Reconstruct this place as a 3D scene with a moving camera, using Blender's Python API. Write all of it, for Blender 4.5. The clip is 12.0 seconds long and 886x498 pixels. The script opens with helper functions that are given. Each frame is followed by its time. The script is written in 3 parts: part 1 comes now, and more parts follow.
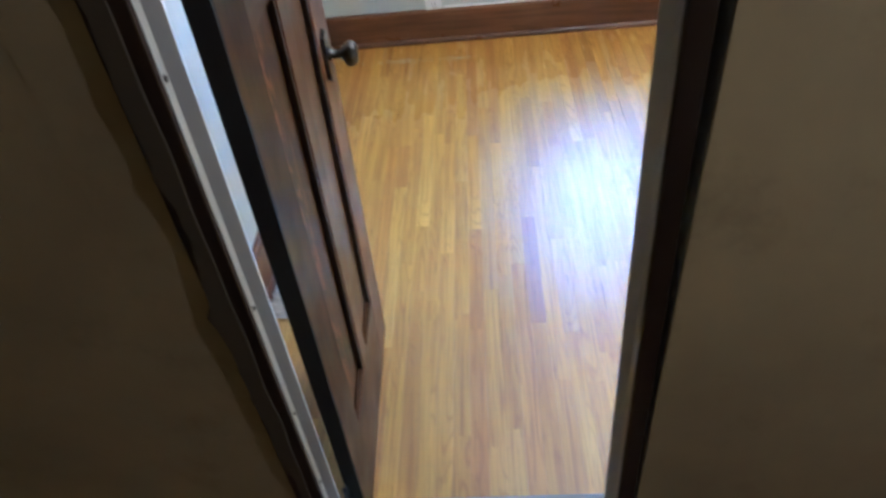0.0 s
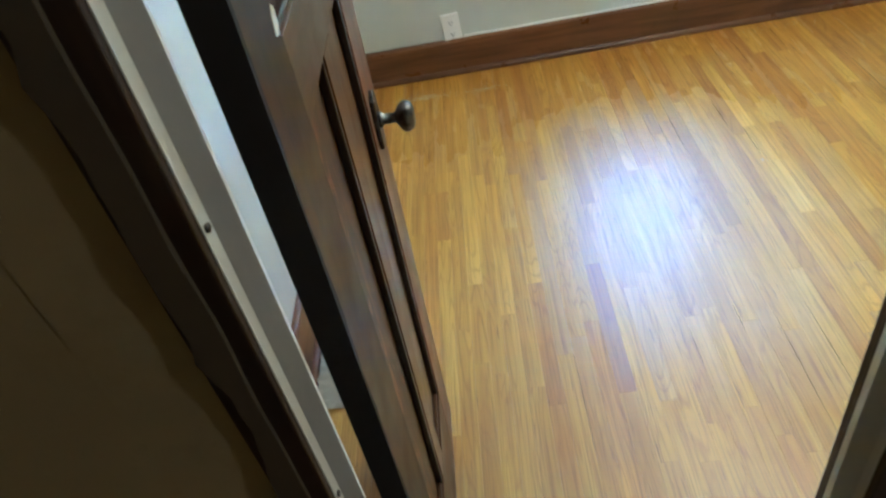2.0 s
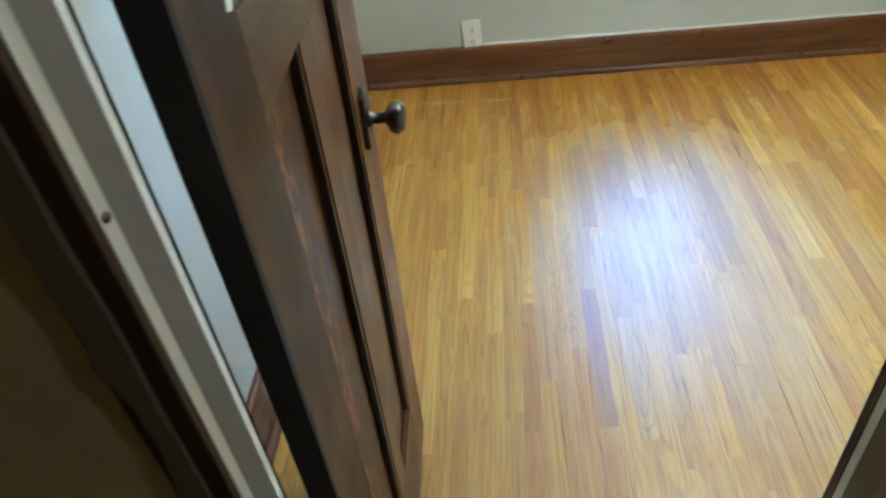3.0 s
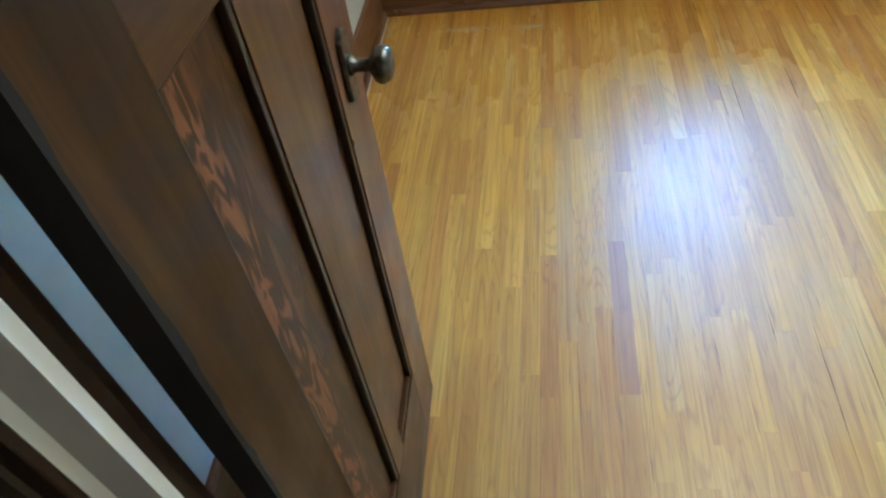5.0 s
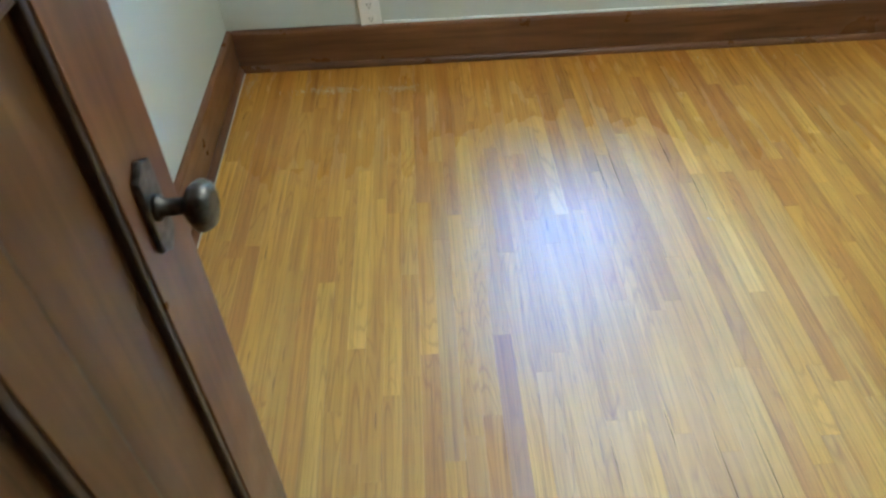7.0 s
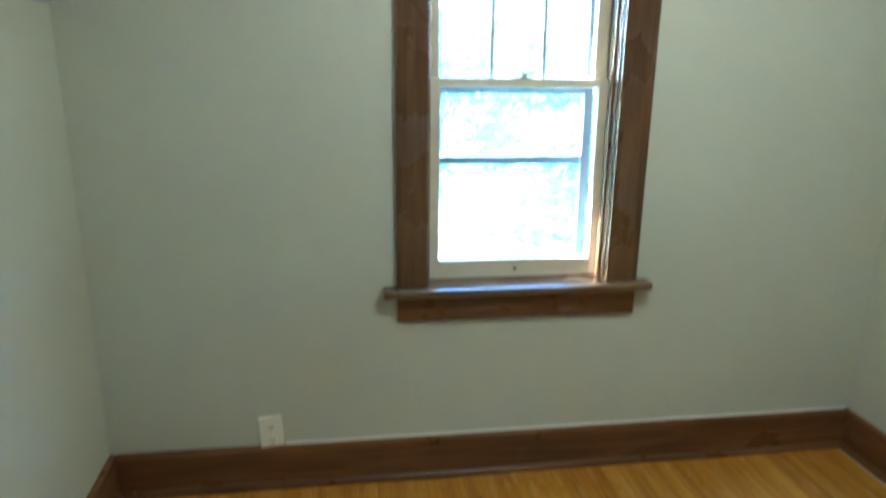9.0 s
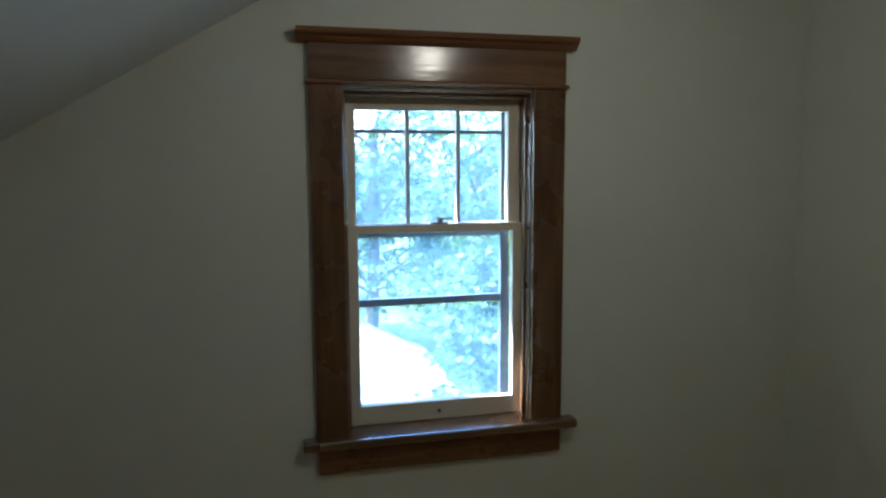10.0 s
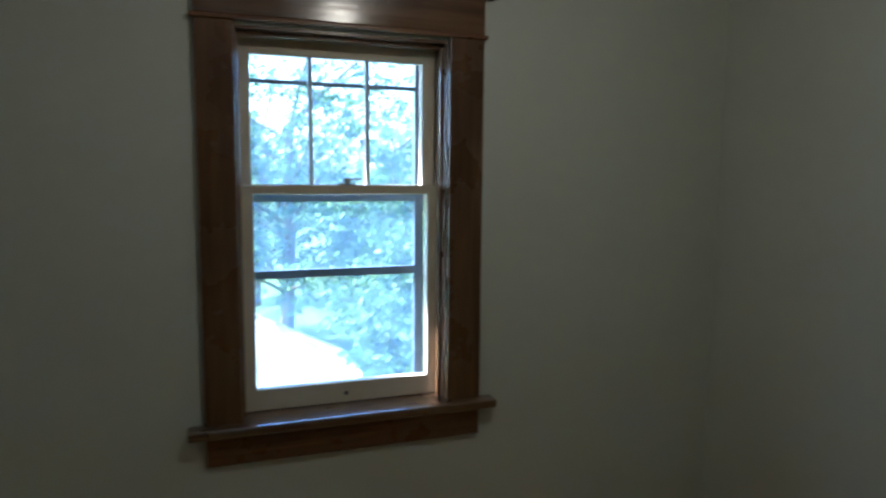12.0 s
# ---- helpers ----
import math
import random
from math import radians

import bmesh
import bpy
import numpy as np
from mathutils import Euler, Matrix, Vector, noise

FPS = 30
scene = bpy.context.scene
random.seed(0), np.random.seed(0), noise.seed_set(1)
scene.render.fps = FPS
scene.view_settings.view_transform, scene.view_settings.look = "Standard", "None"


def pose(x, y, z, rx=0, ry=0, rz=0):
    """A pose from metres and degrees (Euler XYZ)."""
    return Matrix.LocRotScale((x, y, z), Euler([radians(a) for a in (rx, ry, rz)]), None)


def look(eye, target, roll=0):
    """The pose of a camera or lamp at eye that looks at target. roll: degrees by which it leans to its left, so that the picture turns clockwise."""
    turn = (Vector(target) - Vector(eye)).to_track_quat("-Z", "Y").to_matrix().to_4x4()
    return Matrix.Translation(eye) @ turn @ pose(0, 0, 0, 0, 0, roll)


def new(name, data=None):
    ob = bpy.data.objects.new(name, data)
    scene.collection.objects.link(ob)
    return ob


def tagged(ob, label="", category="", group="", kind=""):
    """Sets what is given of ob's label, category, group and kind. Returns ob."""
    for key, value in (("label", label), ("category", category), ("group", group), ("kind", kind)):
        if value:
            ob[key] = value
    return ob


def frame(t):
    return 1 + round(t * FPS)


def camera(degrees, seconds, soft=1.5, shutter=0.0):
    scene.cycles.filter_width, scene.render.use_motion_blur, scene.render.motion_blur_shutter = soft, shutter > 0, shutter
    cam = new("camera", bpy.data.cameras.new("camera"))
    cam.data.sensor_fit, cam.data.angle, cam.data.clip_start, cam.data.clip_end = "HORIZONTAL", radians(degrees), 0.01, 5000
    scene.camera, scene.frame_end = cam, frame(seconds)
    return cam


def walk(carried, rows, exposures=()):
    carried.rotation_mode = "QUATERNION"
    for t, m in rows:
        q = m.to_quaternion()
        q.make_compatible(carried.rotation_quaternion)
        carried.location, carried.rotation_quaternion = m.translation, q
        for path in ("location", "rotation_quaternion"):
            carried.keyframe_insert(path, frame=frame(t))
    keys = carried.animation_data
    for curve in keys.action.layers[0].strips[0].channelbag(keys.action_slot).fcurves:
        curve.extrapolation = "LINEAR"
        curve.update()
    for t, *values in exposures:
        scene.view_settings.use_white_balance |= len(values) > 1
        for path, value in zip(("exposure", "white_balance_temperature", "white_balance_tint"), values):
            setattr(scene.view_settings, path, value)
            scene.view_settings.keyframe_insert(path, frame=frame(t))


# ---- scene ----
cam = camera(66.4, 12.0, soft=2.3, shutter=0.5)
PATH = [
    (0, (0.735, -2.974, 1.416), (0.577, -1.508, 0.065), -7.4),
    (0.5, (0.722, -2.935, 1.481), (0.413, -1.436, 0.194), -10.9),
    (1, (0.655, -2.815, 1.404), (0.351, -1.287, 0.151), -8.8),
    (1.5, (0.647, -2.736, 1.354), (0.402, -1.315, -0.032), -9.9),
    (2, (0.609, -2.719, 1.361), (0.42, -1.215, 0.056), -13.2),
    (2.5, (0.594, -2.717, 1.347), (0.388, -1.19, 0.072), -8.9),
    (2.7, (0.612, -2.703, 1.323), (0.402, -1.17, 0.056), -7.9),
    (4.3, (0.714, -2.554, 1.344), (0.413, -1.214, -0.11), -12.4),
    (4.5, (0.712, -2.551, 1.336), (0.356, -1.207, -0.102), -12.8),
    (5, (0.696, -2.535, 1.281), (0.358, -1.181, -0.151), -11.3),
    (5.5, (0.651, -2.49, 1.278), (0.446, -1.169, -0.21), -9.3),
    (6, (0.639, -2.436, 1.303), (0.526, -1.13, -0.207), -7.9),
    (6.5, (0.675, -2.359, 1.251), (0.643, -0.935, -0.154), -4.3),
    (6.7, (0.68, -2.333, 1.245), (0.675, -0.9, -0.15), -3.5),
    (8.3, (0.793, -2.105, 1.24), (0.972, -0.398, 0.212), 1.8),
    (8.5, (0.771, -2.082, 1.268), (1.018, -0.289, 0.418), 1.5),
    (9, (0.785, -2.067, 1.397), (1.06, -0.16, 0.861), 0.7),
    (9.5, (0.817, -2.039, 1.509), (1.191, -0.106, 1.159), 0.3),
    (10, (0.856, -2.064, 1.519), (1.308, -0.129, 1.288), -0.3),
    (10.5, (0.842, -2.061, 1.475), (1.37, -0.157, 1.164), 0.7),
    (11, (0.833, -1.998, 1.447), (1.4, -0.104, 1.146), -1.0),
    (11.5, (0.855, -1.957, 1.426), (1.415, -0.06, 1.129), -2.0),
    (12, (0.931, -1.895, 1.382), (1.61, -0.027, 1.161), 0.5),
]
EXPOSURE = [(0, 6.5, 4300, 22), (1.0, 6.45, 4400, 16), (2.0, 6.3, 4650, 9), (2.5, 6.3, 4650, 8), (6.7, 6.1, 4650, 8), (8.5, 5.93, 4750, 4), (9.0, 5.45, 4850, 2), (9.5, 4.25, 5050, 9), (10.0, 3.55, 5100, 13), (10.5, 3.22, 5080, 13), (12.0, 3.32, 5080, 13)]
walk(cam, [(t, look(eye, target, roll)) for t, eye, target, roll in PATH], EXPOSURE)

# ---- world, sun, lamps ----
world = bpy.data.worlds.new("sky")
scene.world = world
world.use_nodes = True
wn = world.node_tree
sky = wn.nodes.new("ShaderNodeTexSky")
sky.sky_type = 'NISHITA'
sky.sun_disc = False
SUN_EL, SUN_AZ = 50.0, -77.0          # degrees; azimuth from +y towards +x
sky.sun_elevation, sky.sun_rotation = radians(SUN_EL), radians(SUN_AZ)
wn.links.new(sky.outputs[0], wn.nodes["Background"].inputs[0])
wn.nodes["Background"].inputs[1].default_value = 0.15
sun = new("sun", bpy.data.lights.new("sun", "SUN"))
sun.data.energy, sun.data.angle, sun.data.color = 5.0, radians(0.5), (1.0, 0.95, 0.86)
sun.matrix_world = look((math.sin(radians(SUN_AZ)) * 10, math.cos(radians(SUN_AZ)) * 10, 10 * math.tan(radians(SUN_EL))), (0, 0, 0))
bulb_glow = new("ceiling_light_glow", bpy.data.lights.new("ceiling_light_glow", "POINT"))
bulb_glow.data.energy, bulb_glow.data.color, bulb_glow.data.shadow_soft_size = 0.52, (1.0, 0.82, 0.55), 0.05
bulb_glow.matrix_world = pose(1.52, -1.08, 2.03)
# unseen lamp, added to brighten the closet walls
closet_fill = new("closet_fill_light", bpy.data.lights.new("closet_fill_light", "POINT"))
closet_fill.data.energy, closet_fill.data.color, closet_fill.data.shadow_soft_size = 0.27, (1.0, 0.84, 0.60), 0.04
closet_fill.matrix_world = pose(2.02, -2.86, 1.94)


# ---- materials ----
def mat_new(name, rough=0.5, metal=0.0):
    m = bpy.data.materials.new(name)
    m.use_nodes = True
    n = m.node_tree.nodes
    b = n["Principled BSDF"]
    b.inputs["Roughness"].default_value, b.inputs["Metallic"].default_value = rough, metal
    return m, m.node_tree, b


def coords(nt, scale=(1, 1, 1), spread=0.0):
    """World-size coordinates, shifted per object when spread is given."""
    tc = nt.nodes.new("ShaderNodeTexCoord")
    mp = nt.nodes.new("ShaderNodeMapping")
    mp.inputs["Scale"].default_value = scale
    nt.links.new(tc.outputs["Object"], mp.inputs["Vector"])
    if spread:
        info = nt.nodes.new("ShaderNodeObjectInfo")
        mul = nt.nodes.new("ShaderNodeMath")
        mul.operation = 'MULTIPLY'
        mul.inputs[1].default_value = spread
        nt.links.new(info.outputs["Random"], mul.inputs[0])
        cmb = nt.nodes.new("ShaderNodeCombineXYZ")
        for i in range(3):
            nt.links.new(mul.outputs[0], cmb.inputs[i])
        nt.links.new(cmb.outputs[0], mp.inputs["Location"])
    return mp.outputs[0]


def noise_tex(nt, vec, scale, detail=4.0, rough=0.55, distort=0.0):
    t = nt.nodes.new("ShaderNodeTexNoise")
    t.inputs["Scale"].default_value, t.inputs["Detail"].default_value = scale, detail
    t.inputs["Roughness"].default_value, t.inputs["Distortion"].default_value = rough, distort
    nt.links.new(vec, t.inputs["Vector"])
    return t.outputs[0]


def ramp(nt, fac, stops):
    r = nt.nodes.new("ShaderNodeValToRGB")
    e = r.color_ramp.elements
    while len(e) < len(stops):
        e.new(0.5)
    for el, (p, c) in zip(e, stops):
        el.position, el.color = p, (*c, 1)
    nt.links.new(fac, r.inputs[0])
    return r.outputs[0]


def mix(nt, fac, a, b, kind='MIX'):
    m = nt.nodes.new("ShaderNodeMix")
    m.data_type, m.blend_type = 'RGBA', kind
    for sock, v in ((m.inputs[0], fac), (m.inputs[6], a), (m.inputs[7], b)):
        if isinstance(v, (int, float)):
            sock.default_value = v
        elif isinstance(v, tuple):
            sock.default_value = (*v, 1)
        else:
            nt.links.new(v, sock)
    return m.outputs[2]


def bump(nt, b, height, strength=0.2, distance=0.002):
    n = nt.nodes.new("ShaderNodeBump")
    n.inputs["Strength"].default_value, n.inputs["Distance"].default_value = strength, distance
    nt.links.new(height, n.inputs["Height"])
    nt.links.new(n.outputs[0], b.inputs["Normal"])


def varnished(name, dark, mid, light, along=2, rough=0.28, spread=7.0, flame=0.0, worn=0.0, coat=0.0, spec=0.5):
    """Varnished wood with grain along an axis (0 x, 1 y, 2 z)."""
    m, nt, b = mat_new(name, rough)
    fine = [70.0, 70.0, 70.0]
    fine[along] = 3.0
    wide = [14.0, 14.0, 14.0]
    wide[along] = 1.6
    g1 = noise_tex(nt, coords(nt, tuple(fine), spread), 1.0, 6.0, 0.6, 0.4)
    g2 = noise_tex(nt, coords(nt, tuple(wide), spread), 1.0, 3.0, 0.55, 0.6 + flame)
    col = ramp(nt, g2, [(0.32, dark), (0.52, mid), (0.70, light)])
    streak = ramp(nt, g1, [(0.35, (0.62, 0.62, 0.62)), (0.6, (1, 1, 1))])
    col = mix(nt, 0.75, col, streak, 'MULTIPLY')
    if worn:
        spots = noise_tex(nt, coords(nt, (1, 1, 1), spread), 9.0, 5.0, 0.65)
        f = ramp(nt, spots, [(0.60, (0, 0, 0)), (0.74, (worn, worn, worn))])
        col = mix(nt, f, col, tuple(c * 0.35 for c in dark))
    nt.links.new(col, b.inputs["Base Color"])
    rr = ramp(nt, noise_tex(nt, coords(nt, (1, 1, 1), spread), 6.0, 4.0), [(0.3, (rough * 0.75,) * 3), (0.75, (min(1, rough * 1.35),) * 3)])
    nt.links.new(rr, b.inputs["Roughness"])
    b.inputs["Coat Weight"].default_value, b.inputs["Coat Roughness"].default_value = coat, 0.18
    b.inputs["Specular IOR Level"].default_value = spec
    return m


def math_node(nt, op, a, b=None, c=None):
    n = nt.nodes.new("ShaderNodeMath")
    n.operation = op
    for sock, v in zip(n.inputs, (a, b, c)):
        if v is None:
            continue
        if isinstance(v, (int, float)):
            sock.default_value = v
        else:
            nt.links.new(v, sock)
    return n.outputs[0]


def worn_sheen_patch(nt):
    """1 where feet have worn the finish dull in front of the window, 0 where it is still glossy; also carries the
    window's sheen.
    """
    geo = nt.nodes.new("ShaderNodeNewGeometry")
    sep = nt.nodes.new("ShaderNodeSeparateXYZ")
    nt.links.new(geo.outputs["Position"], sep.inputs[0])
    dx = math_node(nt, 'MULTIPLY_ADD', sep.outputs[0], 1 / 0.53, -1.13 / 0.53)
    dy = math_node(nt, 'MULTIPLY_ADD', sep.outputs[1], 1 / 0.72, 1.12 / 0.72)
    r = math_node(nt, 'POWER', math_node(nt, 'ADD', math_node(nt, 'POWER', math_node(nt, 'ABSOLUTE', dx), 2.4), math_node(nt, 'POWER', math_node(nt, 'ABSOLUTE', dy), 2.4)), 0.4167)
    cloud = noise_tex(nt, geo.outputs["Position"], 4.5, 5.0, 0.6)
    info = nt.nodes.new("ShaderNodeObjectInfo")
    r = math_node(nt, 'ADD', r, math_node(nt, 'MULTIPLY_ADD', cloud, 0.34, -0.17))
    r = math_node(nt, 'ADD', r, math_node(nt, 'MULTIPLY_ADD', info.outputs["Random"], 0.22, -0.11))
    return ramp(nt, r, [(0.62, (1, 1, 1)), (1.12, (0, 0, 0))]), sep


def floor_wood(name, dark, mid, light):
    """Honey-varnished oak strip: grain along y, tone differing from strip to strip."""
    m, nt, b = mat_new(name, 0.4)
    fine = noise_tex(nt, coords(nt, (170, 3.2, 1), 9.0), 1.0, 5.0, 0.6, 0.5)
    wide = noise_tex(nt, coords(nt, (26, 1.1, 1), 5.0), 1.0, 2.0, 0.5, 0.8)
    col = ramp(nt, wide, [(0.30, dark), (0.50, mid), (0.72, light)])
    # cathedral figure: growth rings cut at a slant
    rings = math_node(nt, 'PINGPONG', math_node(nt, 'MULTIPLY', noise_tex(nt, coords(nt, (17, 1.5, 1), 31.0), 1.0, 1.5, 0.4, 0.35), 16.0), 0.5)
    line = ramp(nt, rings, [(0.02, (0.74, 0.64, 0.50)), (0.20, (1, 1, 1))])
    where = ramp(nt, noise_tex(nt, coords(nt, (9, 0.8, 1), 17.0), 1.0, 2.0), [(0.40, (0.12,) * 3), (0.58, (0.75,) * 3)])
    col = mix(nt, where, col, line, 'MULTIPLY')
    streak = ramp(nt, fine, [(0.36, (0.62, 0.52, 0.40)), (0.50, (1, 1, 1))])
    col = mix(nt, 0.58, col, streak, 'MULTIPLY')
    info = nt.nodes.new("ShaderNodeObjectInfo")
    tone = ramp(nt, info.outputs["Random"], [(0.0, (0.80, 0.71, 0.56)), (0.14, (0.92, 0.87, 0.79)), (0.55, (1.0, 0.98, 0.94)), (0.85, (1.06, 1.06, 1.06)), (1.0, (1.16, 1.19, 1.28))])
    col = mix(nt, 1.0, col, tone, 'MULTIPLY')
    worn, sep = worn_sheen_patch(nt)
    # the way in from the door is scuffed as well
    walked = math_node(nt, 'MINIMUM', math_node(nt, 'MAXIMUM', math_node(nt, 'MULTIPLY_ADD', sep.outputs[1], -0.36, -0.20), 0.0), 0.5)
    # old darker varnish that foot traffic has not worn off, deepest along the window wall; paler where it has
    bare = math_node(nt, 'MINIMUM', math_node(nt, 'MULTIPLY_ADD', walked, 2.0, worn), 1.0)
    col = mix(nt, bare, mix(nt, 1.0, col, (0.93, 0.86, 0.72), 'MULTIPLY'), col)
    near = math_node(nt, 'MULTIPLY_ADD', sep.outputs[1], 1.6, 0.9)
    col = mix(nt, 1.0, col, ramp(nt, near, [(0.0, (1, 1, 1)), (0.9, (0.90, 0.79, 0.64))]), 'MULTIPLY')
    # the window's bluish sheen is put into the worn patch's base colour
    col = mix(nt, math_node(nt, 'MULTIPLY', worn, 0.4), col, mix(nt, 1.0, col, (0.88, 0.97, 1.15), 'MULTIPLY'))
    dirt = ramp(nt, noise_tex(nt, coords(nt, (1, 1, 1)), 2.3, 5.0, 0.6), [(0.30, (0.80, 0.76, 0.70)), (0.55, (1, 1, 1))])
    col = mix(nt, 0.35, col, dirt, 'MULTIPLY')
    # short dark pores and scratches along the strip
    pore = ramp(nt, noise_tex(nt, coords(nt, (240, 9, 1), 23.0), 1.0, 2.0), [(0.24, (0.35, 0.24, 0.14)), (0.33, (1, 1, 1))])
    col = mix(nt, 0.9, col, pore, 'MULTIPLY')
    nt.links.new(col, b.inputs["Base Color"])
    nt.links.new(ramp(nt, worn, [(0.0, (0.40,) * 3), (1.0, (0.34,) * 3)]), b.inputs["Roughness"])
    scuff = noise_tex(nt, coords(nt, (14, 2.5, 1), 3.0), 1.0, 5.0)
    dull = math_node(nt, 'MULTIPLY_ADD', scuff, 0.14, math_node(nt, 'MULTIPLY_ADD', bare, 0.30, 0.19))
    nt.links.new(dull, b.inputs["Coat Roughness"])
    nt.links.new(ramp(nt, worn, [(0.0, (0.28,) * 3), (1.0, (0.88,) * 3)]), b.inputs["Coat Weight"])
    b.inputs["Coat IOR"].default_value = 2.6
    b.inputs["Specular IOR Level"].default_value = 0.5
    bump(nt, b, fine, 0.12, 0.0005)
    return m


def paint(name, base, rough=0.75, grain=160.0, strength=0.15, blotch=0.06, stain=None):
    m, nt, b = mat_new(name, rough)
    big = noise_tex(nt, coords(nt), 1.7, 4.0, 0.6)
    lo = tuple(c * (1 - blotch) for c in base)
    hi = tuple(min(1, c * (1 + blotch)) for c in base)
    col = ramp(nt, big, [(0.3, lo), (0.7, hi)])
    if stain:
        s = noise_tex(nt, coords(nt, (1, 1, 1)), 6.0, 6.0, 0.65)
        f = ramp(nt, s, [(0.55, (0, 0, 0)), (0.75, (0.6, 0.6, 0.6))])
        col = mix(nt, f, col, stain)
    nt.links.new(col, b.inputs["Base Color"])
    bump(nt, b, noise_tex(nt, coords(nt), grain, 3.0), strength, 0.0012)
    return m


def flame_wood(name):
    """Plain-sawn veneer: brown ground with a ragged band of orange cathedral figures along z."""
    m, nt, b = mat_new(name, 0.38)
    warp = noise_tex(nt, coords(nt, (38, 38, 11.0)), 1.0, 2.5, 0.5, 0.6)
    pp = math_node(nt, 'PINGPONG', math_node(nt, 'MULTIPLY', warp, 4.2), 0.5)
    fig = ramp(nt, pp, [(0.14, (0.060, 0.027, 0.0105)), (0.25, (0.115, 0.048, 0.017)), (0.38, (0.25, 0.098, 0.036))])
    sep = nt.nodes.new("ShaderNodeSeparateXYZ")
    nt.links.new(coords(nt), sep.inputs[0])
    wob = noise_tex(nt, coords(nt, (10, 10, 5)), 1.0, 3.0)
    off = math_node(nt, 'ABSOLUTE', math_node(nt, 'ADD', math_node(nt, 'MULTIPLY_ADD', wob, 0.10, -0.05), math_node(nt, 'SUBTRACT', sep.outputs[0], 0.132)))
    where = ramp(nt, math_node(nt, 'MULTIPLY', off, 10.0), [(0.22, (1, 1, 1)), (0.46, (0.22, 0.22, 0.22))])
    col = mix(nt, where, (0.062, 0.030, 0.0105), fig)
    g1 = noise_tex(nt, coords(nt, (110, 110, 3)), 1.0, 6.0, 0.6, 0.4)
    col = mix(nt, 0.6, col, ramp(nt, g1, [(0.35, (0.55, 0.55, 0.55)), (0.6, (1, 1, 1))]), 'MULTIPLY')
    nt.links.new(col, b.inputs["Base Color"])
    b.inputs["Specular IOR Level"].default_value = 0.18
    return m


M_WALL = paint("wall_paint", (0.592, 0.616, 0.545), 0.62, 120.0, 0.2, 0.03)
M_CEIL = paint("ceiling_paint", (0.62, 0.665, 0.71), 0.8, 120.0, 0.2, 0.03)
M_HALL = paint("closet_plaster", (0.36, 0.295, 0.155), 0.85, 60.0, 0.45, 0.2, (0.23, 0.18, 0.085))
M_RIDGE = paint("old_paint_ridge", (0.075, 0.060, 0.036), 0.85, 80.0, 0.3, 0.15)
M_TRIM = varnished("trim_wood_x", (0.110, 0.047, 0.017), (0.175, 0.077, 0.028), (0.230, 0.105, 0.040), 0, 0.33, worn=0.5)
M_TRIM_Z = varnished("trim_wood_z", (0.092, 0.045, 0.018), (0.142, 0.072, 0.029), (0.19, 0.10, 0.041), 2, 0.28)
# shade is put into the door wood colours: hinge side darker, latch side lighter
M_DOOR_SHADED = varnished("door_shaded_wood", (0.036, 0.0175, 0.0055), (0.056, 0.0275, 0.0085), (0.084, 0.041, 0.0125), 2, 0.40, spec=0.14)
M_STILE_LIT = varnished("door_stile_lit_wood", (0.12, 0.046, 0.016), (0.165, 0.066, 0.023), (0.21, 0.088, 0.031), 2, 0.36, spec=0.4)
M_MULL_LIT = varnished("door_mullion_lit_wood", (0.078, 0.034, 0.0105), (0.112, 0.049, 0.0150), (0.16, 0.072, 0.022), 2, 0.36, spread=2.3, spec=0.28)
M_DOORRAIL = varnished("door_rail_wood", (0.072, 0.033, 0.0105), (0.112, 0.053, 0.0165), (0.165, 0.082, 0.026), 0, 0.38, spec=0.22)
M_FLAME = flame_wood("door_flame_wood")
M_EDGE = paint("dark_door_edge", (0.009, 0.007, 0.005), 0.85, 90.0, 0.4, 0.3)
M_JAMB = varnished("dark_jamb_wood", (0.012, 0.0062, 0.0034), (0.020, 0.0098, 0.005), (0.031, 0.015, 0.0075), 2, 0.5)
M_WHITE = paint("old_white_paint", (0.70, 0.71, 0.66), 0.5, 70.0, 0.25, 0.06)
M_GREY = paint("grey_strip_paint", (0.33, 0.33, 0.32), 0.55, 70.0, 0.25, 0.08)
M_SASH = paint("cream_sash_paint", (0.66, 0.60, 0.47), 0.45, 90.0, 0.2, 0.06)
M_MUNTIN = paint("grey_muntin_paint", (0.45, 0.47, 0.45), 0.5, 90.0, 0.2, 0.06)
M_STORM = paint("blue_grey_storm_frame", (0.10, 0.13, 0.17), 0.45, 60.0, 0.1, 0.05)
M_PLATE = paint("outlet_plastic", (0.88, 0.87, 0.82), 0.35, 40.0, 0.05, 0.02)
M_SLOT = paint("outlet_slot", (0.05, 0.045, 0.04), 0.6, 40.0, 0.05, 0.02)
M_CAULK = paint("white_caulk", (0.82, 0.82, 0.78), 0.5, 60.0, 0.3, 0.05)
M_PEWTER, _nt, _b = mat_new("aged_pewter", 0.34, 0.9)
_nt.links.new(ramp(_nt, noise_tex(_nt, coords(_nt), 60.0, 5.0), [(0.35, (0.055, 0.05, 0.042)), (0.7, (0.22, 0.21, 0.19))]), _b.inputs["Base Color"])
M_STEEL, _nt, _b = mat_new("dull_steel", 0.4, 0.9)
_nt.links.new(ramp(_nt, noise_tex(_nt, coords(_nt), 90.0, 4.0), [(0.35, (0.06, 0.055, 0.05)), (0.7, (0.16, 0.15, 0.14))]), _b.inputs["Base Color"])
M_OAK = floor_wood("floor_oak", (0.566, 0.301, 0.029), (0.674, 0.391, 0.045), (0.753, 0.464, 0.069))
